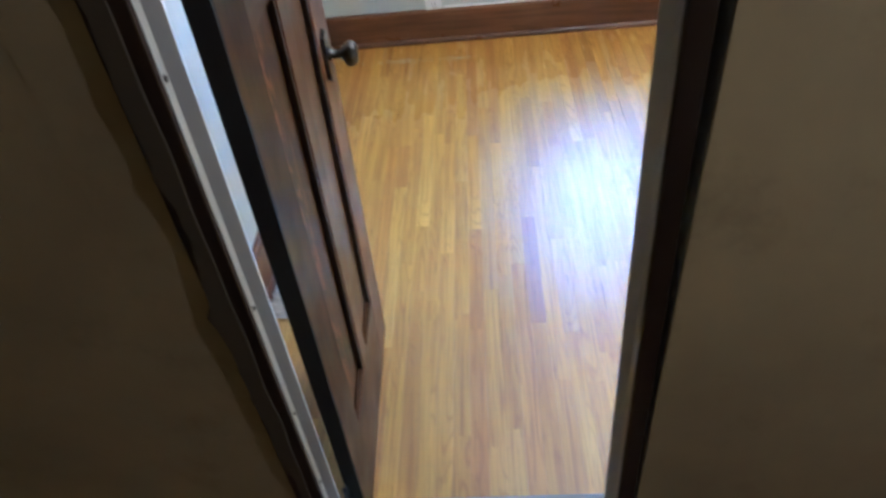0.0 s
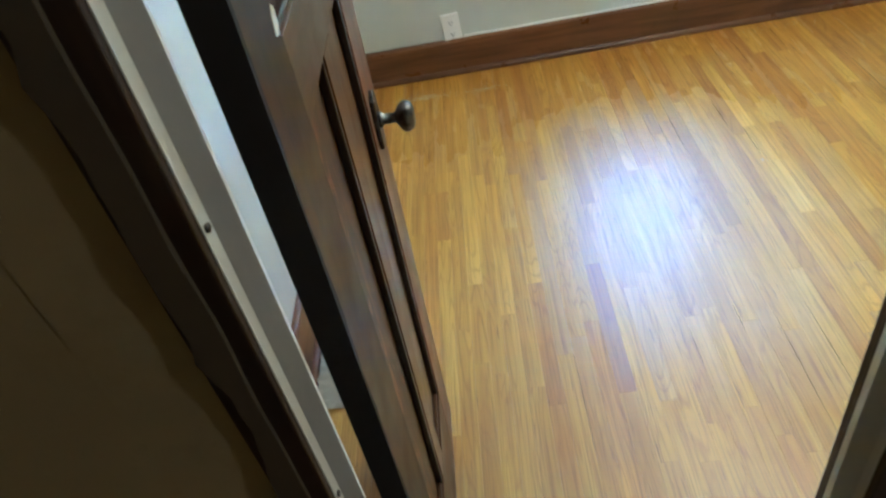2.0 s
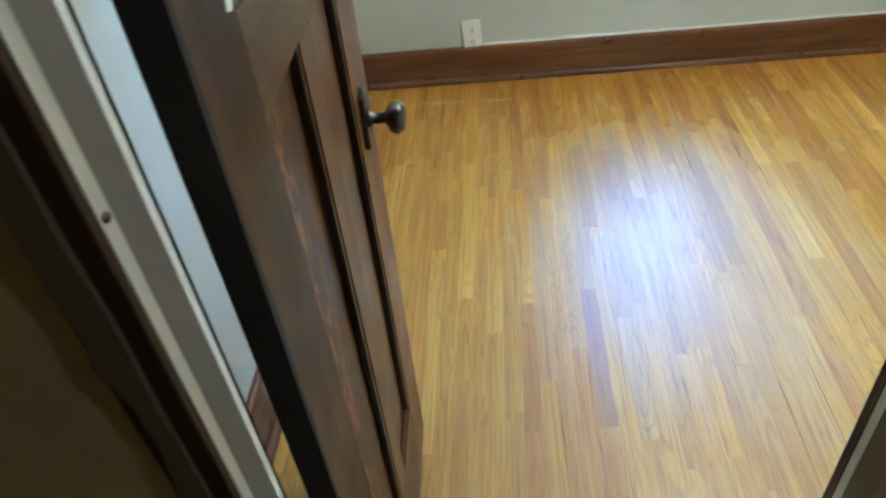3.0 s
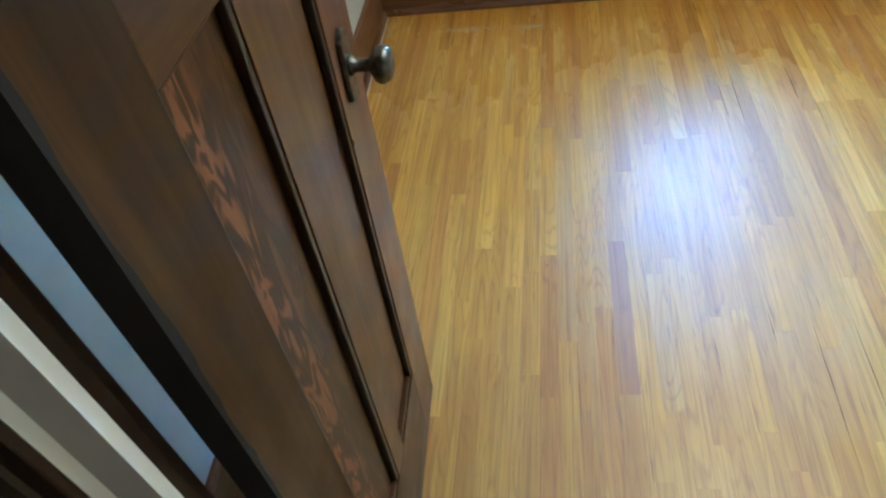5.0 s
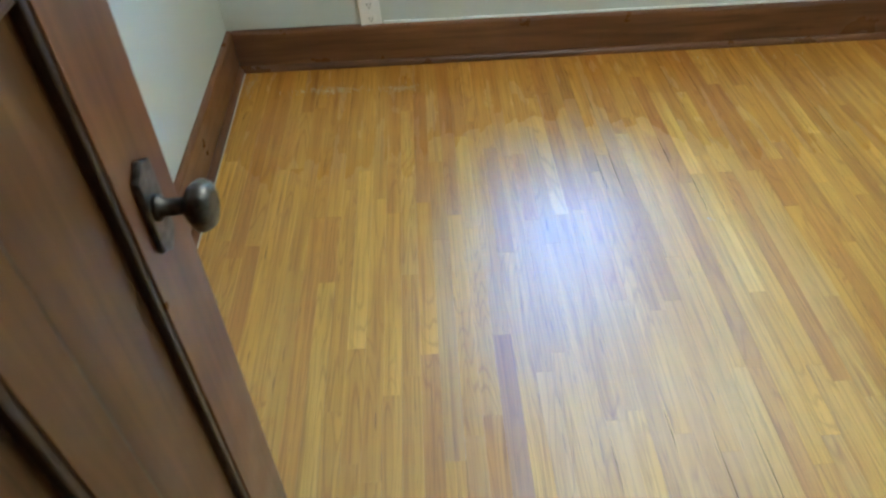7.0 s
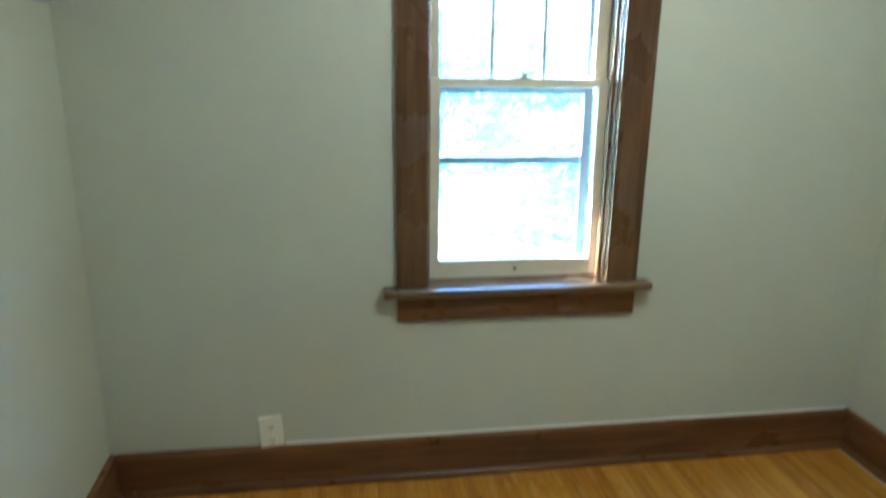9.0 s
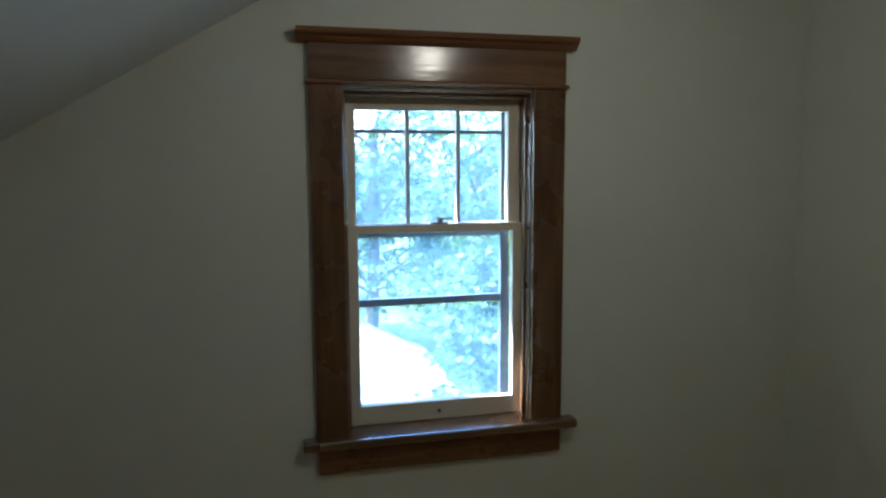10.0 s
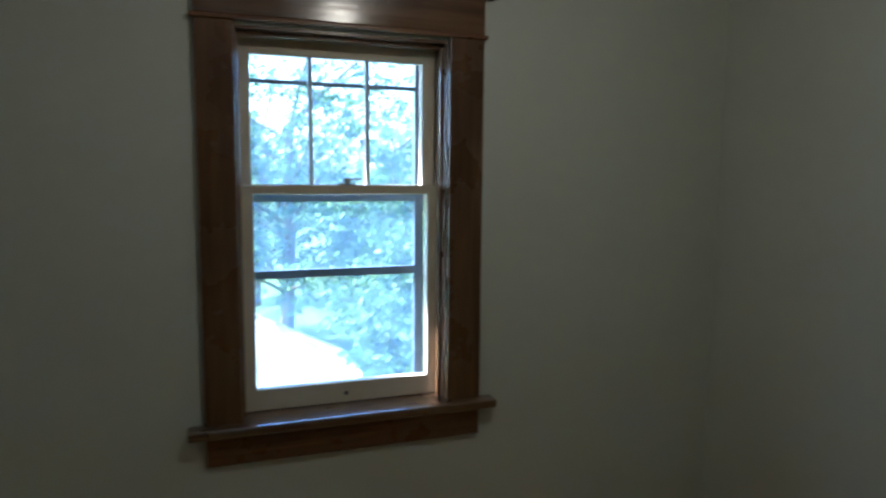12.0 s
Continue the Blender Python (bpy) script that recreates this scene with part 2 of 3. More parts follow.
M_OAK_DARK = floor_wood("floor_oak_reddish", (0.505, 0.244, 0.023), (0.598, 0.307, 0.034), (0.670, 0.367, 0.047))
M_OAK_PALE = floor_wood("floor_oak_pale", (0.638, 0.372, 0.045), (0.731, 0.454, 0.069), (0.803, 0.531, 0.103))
M_SUBFLOOR = paint("dark_subfloor", (0.05, 0.028, 0.014), 0.8)
M_CLOSETFLOOR = varnished("closet_floor_wood", (0.07, 0.04, 0.02), (0.11, 0.06, 0.03), (0.15, 0.09, 0.045), 0, 0.5)
M_GLASS, _nt, _b = mat_new("window_glass", 0.0)
_b.inputs["Transmission Weight"].default_value, _b.inputs["IOR"].default_value = 1.0, 1.45
M_GLOBE, _nt, _b = mat_new("lit_opal_glass", 0.3)
_b.inputs["Base Color"].default_value = (0.9, 0.86, 0.76, 1)
_b.inputs["Emission Color"].default_value, _b.inputs["Emission Strength"].default_value = (1.0, 0.84, 0.55, 1), 0.15
M_BRASS, _nt, _b = mat_new("brass", 0.3, 1.0)
_b.inputs["Base Color"].default_value = (0.5, 0.36, 0.15, 1)
M_GRASS = paint("lawn", (0.07, 0.12, 0.03), 0.9, 20.0, 0.6, 0.3, (0.11, 0.10, 0.04))
M_BARK = paint("bark", (0.12, 0.09, 0.06), 0.9, 30.0, 0.8, 0.3)
M_SHINGLE = paint("pale_roof_shingle", (0.42, 0.42, 0.42), 0.8, 30.0, 0.4, 0.12)
M_SIDING = paint("white_siding", (0.75, 0.76, 0.76), 0.7, 30.0, 0.1, 0.04)
M_LEAF, _nt, _b = mat_new("leaf", 0.5)
_g = _nt.nodes.new("ShaderNodeNewGeometry")
_nt.links.new(ramp(_nt, _g.outputs["Random Per Island"], [(0.0, (0.022, 0.055, 0.022)), (0.6, (0.05, 0.105, 0.038)), (1.0, (0.10, 0.165, 0.05))]), _b.inputs["Base Color"])
_lt = _nt.nodes.new("ShaderNodeBsdfTranslucent")
_nt.links.new(ramp(_nt, _g.outputs["Random Per Island"], [(0.0, (0.06, 0.125, 0.04)), (1.0, (0.22, 0.33, 0.10))]), _lt.inputs[0])
_mx = _nt.nodes.new("ShaderNodeMixShader")
_mx.inputs[0].default_value = 0.5
_nt.links.new(_b.outputs[0], _mx.inputs[1])
_nt.links.new(_lt.outputs[0], _mx.inputs[2])
_nt.links.new(_mx.outputs[0], _nt.nodes["Material Output"].inputs[0])
# outer pane: mostly clear, with a blue haze put in as a thin veil that scatters skylight
M_HAZY, _nt, _b = mat_new("hazy_storm_glass", 0.1)
_cl, _dt, _mx = (_nt.nodes.new(k) for k in ("ShaderNodeBsdfTransparent", "ShaderNodeBsdfTranslucent", "ShaderNodeMixShader"))
_dt.inputs[0].default_value = (0.42, 0.66, 1.0, 1)
_cl.inputs[0].default_value = (0.93, 0.985, 1.0, 1)
_nt.links.new(ramp(_nt, noise_tex(_nt, coords(_nt), 14.0, 6.0, 0.65), [(0.3, (0.05, 0.05, 0.05)), (0.7, (0.10, 0.10, 0.10))]), _mx.inputs[0])
_nt.links.new(_cl.outputs[0], _mx.inputs[1])
_nt.links.new(_dt.outputs[0], _mx.inputs[2])
_nt.links.new(_mx.outputs[0], _nt.nodes["Material Output"].inputs[0])


# ---- mesh helpers ----
def mesh_of(name, bm, *mats):
    me = bpy.data.meshes.new(name)
    bm.normal_update()
    bm.to_mesh(me)
    bm.free()
    for m in mats:
        me.materials.append(m)
    return me


def part(name, bm, material, parent, label=""):
    ob = new(name, mesh_of(name, bm, material))
    ob.parent = parent
    return tagged(ob, label)


def thing(name, m, label, category, group="", kind=""):
    ob = new(name)
    ob.matrix_world = m
    ob.empty_display_size = 0.1
    return tagged(ob, label, category, group, kind)


def structure(name, bm, material, label="", category=""):
    return tagged(new(name, mesh_of(name, bm, material)), label, category, "", "structure")


def box(x0, x1, y0, y1, z0, z1, bevel=0.0, bm=None, seg=2):
    b = bmesh.new()
    bmesh.ops.create_cube(b, size=1.0)
    for v in b.verts:
        v.co = Vector(((x0 + x1) / 2 + v.co.x * (x1 - x0), (y0 + y1) / 2 + v.co.y * (y1 - y0), (z0 + z1) / 2 + v.co.z * (z1 - z0)))
    if bevel:
        bmesh.ops.bevel(b, geom=b.edges[:], offset=bevel, segments=seg, profile=0.6, affect='EDGES')
    if bm is None:
        return b
    tmp = bpy.data.meshes.new("tmp")
    b.to_mesh(tmp)
    b.free()
    bm.from_mesh(tmp)
    bpy.data.meshes.remove(tmp)
    return bm


def boxes(rows, bevel=0.0):
    bm = bmesh.new()
    for r in rows:
        box(*r, bevel=bevel, bm=bm)
    return bm


def lathe(profile, n=24, axis="z"):
    """Spin a profile of (radius, height) into a solid."""
    bm = bmesh.new()
    rings = []
    for r, h in profile:
        ring = []
        for i in range(n):
            a = 2 * math.pi * i / n
            p = (r * math.cos(a), r * math.sin(a), h)
            if axis == "y":
                p = (p[0], -p[2], p[1])
            ring.append(bm.verts.new(p))
        rings.append(ring)
    for a, b in zip(rings, rings[1:]):
        for i in range(n):
            bm.faces.new((a[i], a[(i + 1) % n], b[(i + 1) % n], b[i]))
    bm.faces.new(rings[0][::-1])
    bm.faces.new(rings[-1])
    bmesh.ops.recalc_face_normals(bm, faces=bm.faces[:])
    for f in bm.faces:
        f.smooth = len(f.verts) == 4
    return bm


def extrude_outline(pts, lo, hi, axis="x"):
    """Prism of a closed outline of (a, b); along x the outline is (y, z), along y it is (x, z), along z (x, y)."""
    bm = bmesh.new()
    def at(p, t):
        return {"x": (t, p[0], p[1]), "y": (p[0], t, p[1]), "z": (p[0], p[1], t)}[axis]
    a = [bm.verts.new(at(p, lo)) for p in pts]
    b = [bm.verts.new(at(p, hi)) for p in pts]
    n = len(pts)
    for i in range(n):
        bm.faces.new((a[i], a[(i + 1) % n], b[(i + 1) % n], b[i]))
    bm.faces.new(a[::-1])
    bm.faces.new(b)
    bmesh.ops.recalc_face_normals(bm, faces=bm.faces[:])
    return bm


# ---- the room's shell ----
W, YD, YH = 2.637, -2.334, -2.388          # width, door wall's room side and closet side
KNEE, SLOPE, CEIL = 1.528, 0.59, 2.17
XF = (CEIL - KNEE) / SLOPE
WX0, WX1, WZ0, WZ1 = 1.032, 1.630, 0.690, 1.765   # window opening
DX0, DX1, DZ1 = 0.350, 0.955, 2.03               # door opening

structure("wall_north", boxes([(-0.1, WX0, 0, 0.18, -0.3, 2.6), (WX1, W + 0.1, 0, 0.18, -0.3, 2.6),
                               (WX0, WX1, 0, 0.18, -0.3, WZ0 - 0.03), (WX0, WX1, 0, 0.18, WZ1, 2.6)]), M_WALL,
          "pale sage painted plaster wall with a window", "wall")
structure("wall_west", extrude_outline([(-0.1, YD), (-0.022 * YD, YD), (0, 0), (-0.1, 0)], -0.3, KNEE + 0.05, "z"), M_WALL, "pale sage low knee wall under the slope", "wall")
structure("wall_east", boxes([(W, W + 0.1, YD, 0, -0.3, 2.6)]), M_WALL, "pale sage painted plaster wall", "wall")
structure("wall_south", boxes([(-0.1, DX0, YH, YD, -0.3, 2.6), (DX1, W + 0.1, YH, YD, -0.3, 2.6), (DX0, DX1, YH, YD, DZ1, 2.6)]), M_WALL,
          "pale sage thin partition wall with the narrow door", "wall")
structure("ceiling", extrude_outline([(-0.1, KNEE - 0.056), (XF, CEIL), (W + 0.1, CEIL), (W + 0.1, CEIL + 0.12), (-0.1, CEIL + 0.12)], YD, 0.0, "y"),
          M_CEIL, "bluish white ceiling sloping down to the knee wall", "ceiling")

# closet side, from where the walk begins
structure("wall_closet_front", boxes([(-0.9, DX0, YH - 0.006, YH, -0.3, 2.5), (DX1, 2.2, YH - 0.006, YH, -0.3, 2.5), (DX0, DX1, YH - 0.006, YH, DZ1, 2.5)]),
          M_HALL, "brownish old plaster wall around the door", "wall")
structure("wall_closet_left", boxes([(-1.0, -0.9, -4.2, YH - 0.006, -0.3, 2.5)]), M_HALL, "brownish closet side wall", "wall")
structure("wall_closet_right", boxes([(2.2, 2.3, -4.2, YH - 0.006, -0.3, 2.5)]), M_HALL, "brownish closet side wall", "wall")
structure("wall_closet_back", boxes([(-1.0, 2.3, -4.3, -4.2, -0.3, 2.5)]), M_HALL, "brownish closet back wall", "wall")
structure("ceiling_closet", boxes([(-1.0, 2.3, -4.3, YH - 0.006, 2.06, 2.18)]), M_HALL, "dim closet ceiling", "ceiling")
structure("floor_closet", boxes([(-1.0, 2.3, -4.3, YH - 0.006, -0.12, 0.0)]), M_CLOSETFLOOR, "dark worn board floor of the closet", "floor")


# ---- baseboards ----
def baseboard(name, length, m, wood, label):
    """A board with an eased top and a rounded shoe along local x, its back on local y = 0."""
    g = thing(name, m, label, "baseboard", "baseboards", "structure")
    part("board", extrude_outline([(0, 0), (-0.017, 0), (-0.018, 0.004), (-0.018, 0.140), (-0.015, 0.148), (-0.009, 0.152), (0, 0.152)], 0, length), wood, g)
    arc = [(-0.018 - 0.017 * math.cos(a), 0.002 + 0.019 * math.sin(a)) for a in (i * math.pi / 12 for i in range(7))]
    part("shoe_moulding", extrude_outline([(-0.018, 0.0), (-0.035, 0.0)] + arc, 0, length), wood, g)
    return g


baseboard("baseboard", W - 0.02, pose(0.02, 0, 0), M_TRIM, "reddish brown varnished baseboard with scuffed shoe moulding")
baseboard("baseboard", -YD, pose(-0.022 * YD, YD, 0, 0, 0, 91.26), M_TRIM, "reddish brown varnished baseboard along the knee wall")
baseboard("baseboard", -YD - 0.02, pose(W, -0.02, 0, 0, 0, -90), M_TRIM, "reddish brown varnished baseboard along the side wall")
baseboard("baseboard", W - 0.04 - 1.02, pose(W - 0.02, YD, 0, 0, 0, 180), M_TRIM, "reddish brown varnished baseboard beside the door")
baseboard("baseboard", 0.22, pose(0.29, YD, 0, 0, 0, 180), M_TRIM, "reddish brown varnished baseboard behind the door")

# caulk line over the baseboard, from the outlet to the corner
bm = bmesh.new()
n = 60
for i in range(n):
    x0, x1 = 0.56 + (W - 0.58) * i / n, 0.56 + (W - 0.58) * (i + 1) / n
    h = 0.006 + 0.004 * noise.noise(Vector((x0 * 6, 0, 0)))
    box(x0, x1 + 0.001, -0.0085, 0, 0.152, 0.152 + h, bm=bm)
structure("caulk_line", bm, M_CAULK, "uneven white caulk bead on the baseboard", "caulk")


# ---- window ----
def window_unit():
    g = thing("window_1", pose(0, 0, 0), "double-hung window with brown casing, cream sashes, three panes above", "window", "", "structure")
    cw, cr = 0.098, 0.106
    part("side_casing", box(WX0 - cw, WX0, -0.022, 0, WZ0 + 0.004, 1.772, 0.003), M_TRIM_Z, g)
    part("side_casing", box(WX1, WX1 + cr, -0.022, 0, WZ0 + 0.004, 1.772, 0.003), M_TRIM_Z, g)
    part("head_fillet", box(WX0 - cw - 0.010, WX1 + cr + 0.010, -0.030, 0, 1.772, 1.784, 0.004), M_TRIM, g)
    part("head_casing", box(WX0 - cw, WX1 + cr, -0.024, 0, 1.784, 1.890, 0.003), M_HEAD, g, "glossy brown head board")
    part("head_cap", extrude_outline([(0, 1.890), (-0.026, 1.890), (-0.034, 1.897), (-0.040, 1.906), (-0.052, 1.912), (-0.055, 1.922), (-0.052, 1.928), (0, 1.928)], WX0 - cw - 0.032, WX1 + cr + 0.032), M_TRIM, g)
    st = bmesh.new()
    box(WX0 - cw - 0.045, WX1 + cr + 0.045, -0.058, 0, 0.668, 0.696, 0.009, st, 3)
    box(WX0 + 0.002, WX1 - 0.002, -0.004, 0.088, 0.668, 0.6945, 0.002, st)
    part("stool", st, M_STOOL, g, "worn brown window stool, varnish glossy")
    part("apron", extrude_outline([(0, 0.579), (-0.018, 0.579), (-0.021, 0.583), (-0.021, 0.662), (-0.024, 0.668), (0, 0.668)], WX0 - cw + 0.002, WX1 + cr - 0.002), M_TRIM, g)
    # jamb liners and stops
    for x0, x1, s in ((WX0, WX0 + 0.004, 1), (WX1 - 0.004, WX1, -1)):
        part("jamb_liner", box(x0, x1, 0.0, 0.18, WZ0, WZ1, 0.001), M_LINER, g)
        xs = (x1, x1 + 0.008) if s > 0 else (x0 - 0.008, x0)
        part("inner_stop", box(xs[0], xs[1], 0.030, 0.058, WZ0 + 0.006, WZ1 - 0.014, 0.003), M_LINER, g)
        part("parting_bead", box(xs[0], xs[1], 0.0955, 0.0965, WZ0 + 0.006, WZ1 - 0.014), M_SASH, g, "cream parting bead")
    part("head_liner", box(WX0 + 0.004, WX1 - 0.004, 0.0, 0.18, WZ1 - 0.008, WZ1, 0.001), M_TRIM, g)
    part("head_stop", box(WX0 + 0.012, WX1 - 0.012, 0.030, 0.058, WZ1 - 0.020, WZ1 - 0.008, 0.003), M_TRIM, g)
    part("sill", extrude_outline([(0.088, 0.660), (0.26, 0.632), (0.26, 0.665), (0.088, 0.688)], WX0 + 0.001, WX1 - 0.001), M_WHITE, g)

    def sash(name, y, z0, z1, bot, top, gx0, gx1, label):
        s = part(name, boxes([(WX0 + 0.006, gx0, y, y + 0.034, z0, z1), (gx1, WX1 - 0.006, y, y + 0.034, z0, z1)], 0.003), M_SASH, g, label)
        part("bottom_rail", box(gx0 - 0.002, gx1 + 0.002, y + 0.001, y + 0.033, z0, z0 + bot, 0.003), M_SASH, s)
        part("top_rail", box(gx0 - 0.002, gx1 + 0.002, y + 0.001, y + 0.033, z1 - top, z1, 0.003), M_SASH, s)
        return s

    lo = sash("lower_sash", 0.060, 0.696, 1.347, 0.062, 0.026, 1.078, 1.590, "cream painted lower sash")
    pane = part("pane", box(1.077, 1.591, 0.076, 0.079, 0.757, 1.322), M_GLASS, lo, "clear glass")
    pane.visible_shadow = False
    up = sash("upper_sash", 0.097, 1.318, 1.756, 0.030, 0.046, 1.078, 1.584, "cream painted upper sash")
    for i in range(2):
        xm = 1.078 + 0.506 * (i + 1) / 3
        part("muntin", box(xm - 0.006, xm + 0.006, 0.101, 0.127, 1.347, 1.711, 0.002), M_MUNTIN, up, "thin grey muntin")
    for i in range(3):
        a = 1.078 + 0.506 * i / 3 + (0.005 if i else -0.001)
        b = 1.078 + 0.506 * (i + 1) / 3 - (0.005 if i < 2 else -0.001)
        p = part("pane", box(a, b, 0.112, 0.115, 1.347, 1.711), M_GLASS, up, "clear glass")
        p.visible_shadow = False
    # catch on the meeting rail
    lk = bmesh.new()
    box(1.316, 1.372, 0.064, 0.090, 1.347, 1.352, 0.0015, lk)
    box(1.336, 1.356, 0.068, 0.086, 1.352, 1.361, 0.003, lk)
    box(1.334, 1.388, 0.072, 0.082, 1.361, 1.367, 0.002, lk)
    part("sash_lock", lk, M_PEWTER, lo, "small dark metal sash lock")
    lf = lathe([(0.004, 0), (0.006, 0.004), (0.006, 0.010), (0.003, 0.014)], 12, "y")
    bmesh.ops.translate(lf, verts=lf.verts[:], vec=(1.335, 0.060, 0.727))
    part("lift_knob", lf, M_PEWTER, lo, "small dark sash knob")
    # storm window outside
    sw = part("storm_frame", boxes([(WX0 + 0.012, WX0 + 0.034, 0.192, 0.212, 0.68, 1.76), (WX1 - 0.040, WX1 - 0.010, 0.192, 0.212, 0.68, 1.76)], 0.002), M_STORM, g, "blue-grey metal storm window frame")
    for z, h in ((1.648, 0.013), (1.316, 0.045), (1.072, 0.026), (0.690, 0.03)):
        part("storm_bar", box(WX0 + 0.034, WX1 - 0.040, 0.193, 0.211, z - h / 2, z + h / 2, 0.002), M_STORM, sw)
    part("storm_pane", box(WX0 + 0.030, WX1 - 0.036, 0.201, 0.203, 0.70, 1.75), M_HAZY, sw, "hazy storm glass")
    return g


M_HEAD = varnished("head_board_wood", (0.092, 0.045, 0.018), (0.142, 0.072, 0.029), (0.19, 0.10, 0.041), 0, 0.15, coat=0.6)
_nt = M_HEAD.node_tree
bump(_nt, _nt.nodes["Principled BSDF"], noise_tex(_nt, coords(_nt, (6, 6, 25)), 1.0, 2.0), 0.35, 0.004)
M_LINER = varnished("liner_wood", (0.11, 0.050, 0.020), (0.165, 0.078, 0.032), (0.21, 0.11, 0.046), 2, 0.3, coat=0.8)
M_STOOL = varnished("stool_wood", (0.092, 0.045, 0.018), (0.142, 0.072, 0.029), (0.19, 0.10, 0.041), 0, 0.30, worn=0.3, coat=1.0)
M_STOOL.node_tree.nodes["Principled BSDF"].inputs["Coat Roughness"].default_value = 0.17
M_STOOL.node_tree.nodes["Principled BSDF"].inputs["Coat IOR"].default_value = 1.9
window_unit()


# ---- door frame ----
LEAN_L, LEAN_R = 1.49, -0.7


def door_jamb(name, m, s, x0, label):
    """One side of the frame; s is the side of the opening (1: it lies towards +x)."""
    g = thing(name, m, label, "door frame", "door frame sides", "structure")
    def bx(a, b, *r):
        lo, hi = sorted((x0 + s * a, x0 + s * b))
        return box(lo, hi, *r)
    part("jamb_board", bx(-0.046 if s > 0 else -0.027, 0, -2.399, YD, 0, 2.0, 0.002), M_JAMB, g, "dark stained jamb board")
    def strip(p, q):
        return extrude_outline([(x0, p[1]), (x0 + s * p[0], p[1]), (x0 + s * q[0], q[1]), (x0, q[1])], 0, 2.0, "z")
    part("light_strip", strip((0.001, -2.391), (0.0040, -2.3825)), M_WHITE, g, "white painted strip with screws")
    part("grey_strip", strip((0.0040, -2.3825), (0.0170, -2.3700)), M_GREY if s > 0 else M_WHITE, g, "dull grey strip")
    part("stop_strip", strip((0.0170, -2.370), (0.0120, -2.355)), M_WHITE, g, "cream painted stop")
    for z in (0.35, 0.56, 0.80, 1.13, 1.46, 1.80) if s > 0 else ():
        sc = lathe([(0.0035, 0.0), (0.0035, 0.0014), (0.002, 0.0024)], 10)
        bmesh.ops.rotate(sc, verts=sc.verts[:], cent=(0, 0, 0), matrix=Matrix.Rotation(s * math.pi / 2, 3, 'Y'))
        bmesh.ops.translate(sc, verts=sc.verts[:], vec=(x0 + s * 0.0022, -2.3868, z))
        part("screw", sc, M_STEEL, g)
    return g


door_jamb("door_frame_side", pose(0, 0, 0, 0, LEAN_L, 0), 1, 0.3935, "white and grey strips on a dark leaning door jamb")
door_jamb("door_frame_side", pose(0, 0, 0, 0, LEAN_R, 0), -1, 0.9250, "white and grey strips on a dark door jamb")
for x0, x1, ln in ((0.285, 0.387, LEAN_L), (0.930, 1.022, LEAN_R)):
    g = thing("trim", pose(0, 0, 0, 0, ln, 0), "dark brown door casing on the room side", "casing", "door casings", "structure")
    part("casing_board", box(x0, x1, YD, YD + 0.013, 0.0, 2.0, 0.002), M_JAMB, g)
g = thing("door_frame_head", pose(0, 0, 0), "dark stained door frame head", "door frame", "", "structure")
part("head_board", box(0.35, 0.96, -2.399, YD, 2.002, 2.03, 0.002), M_JAMB, g)
g = thing("door_sill", pose(0, 0, 0), "grey painted raised sill across the doorway", "sill", "", "structure")
part("sill_board", box(0.352, 0.958, -2.394, -2.338, 0.0, 0.175, 0.004), M_GREY, g)

# plaster that fills the wall up to the leaning jamb
ob = structure("trim", box(0.262, 0.3470, -2.3946, -2.345, 0.0, 2.0), M_HALL, "brownish plaster filling beside the leaning jamb", "plaster")
ob.matrix_world = pose(0, 0, 0, 0, LEAN_L, 0)
# ragged ridge of old paint and plaster beside the left jamb
for x_in, sgn, ln in ((0.377, -1, LEAN_L),):
    bm = bmesh.new()
    n = 90
    prev = None
    for i in range(n + 1):
        z = 2.0 * i / n
        x_e = x_in + 0.0035 * noise.noise(Vector((z * 10, 8.0, 2)))
        w = 0.026 + 0.020 * noise.noise(Vector((z * 7, sgn * 3.1, 0))) + 0.011 * noise.noise(Vector((z * 27, 5.0, sgn)))
        t = 0.0050 + 0.0018 * noise.noise(Vector((z * 20, 9.0, 1)))
        ring = [bm.verts.new((x_e, -2.3985, z)), bm.verts.new((x_e, -2.3985 - t, z)),
                bm.verts.new((x_in + sgn * w * 0.93, -2.3985 - t, z)), bm.verts.new((x_in + sgn * w, -2.393, z))]
        if prev:
            for k in range(3):
                bm.faces.new((prev[k], prev[k + 1], ring[k + 1], ring[k]))
        prev = ring
    bmesh.ops.recalc_face_normals(bm, faces=bm.faces[:])
    ob = structure("trim", bm, M_RIDGE, "ragged olive ridge of old paint beside the jamb", "trim")
    ob.matrix_world = pose(0, 0, 0, 0, ln, 0)


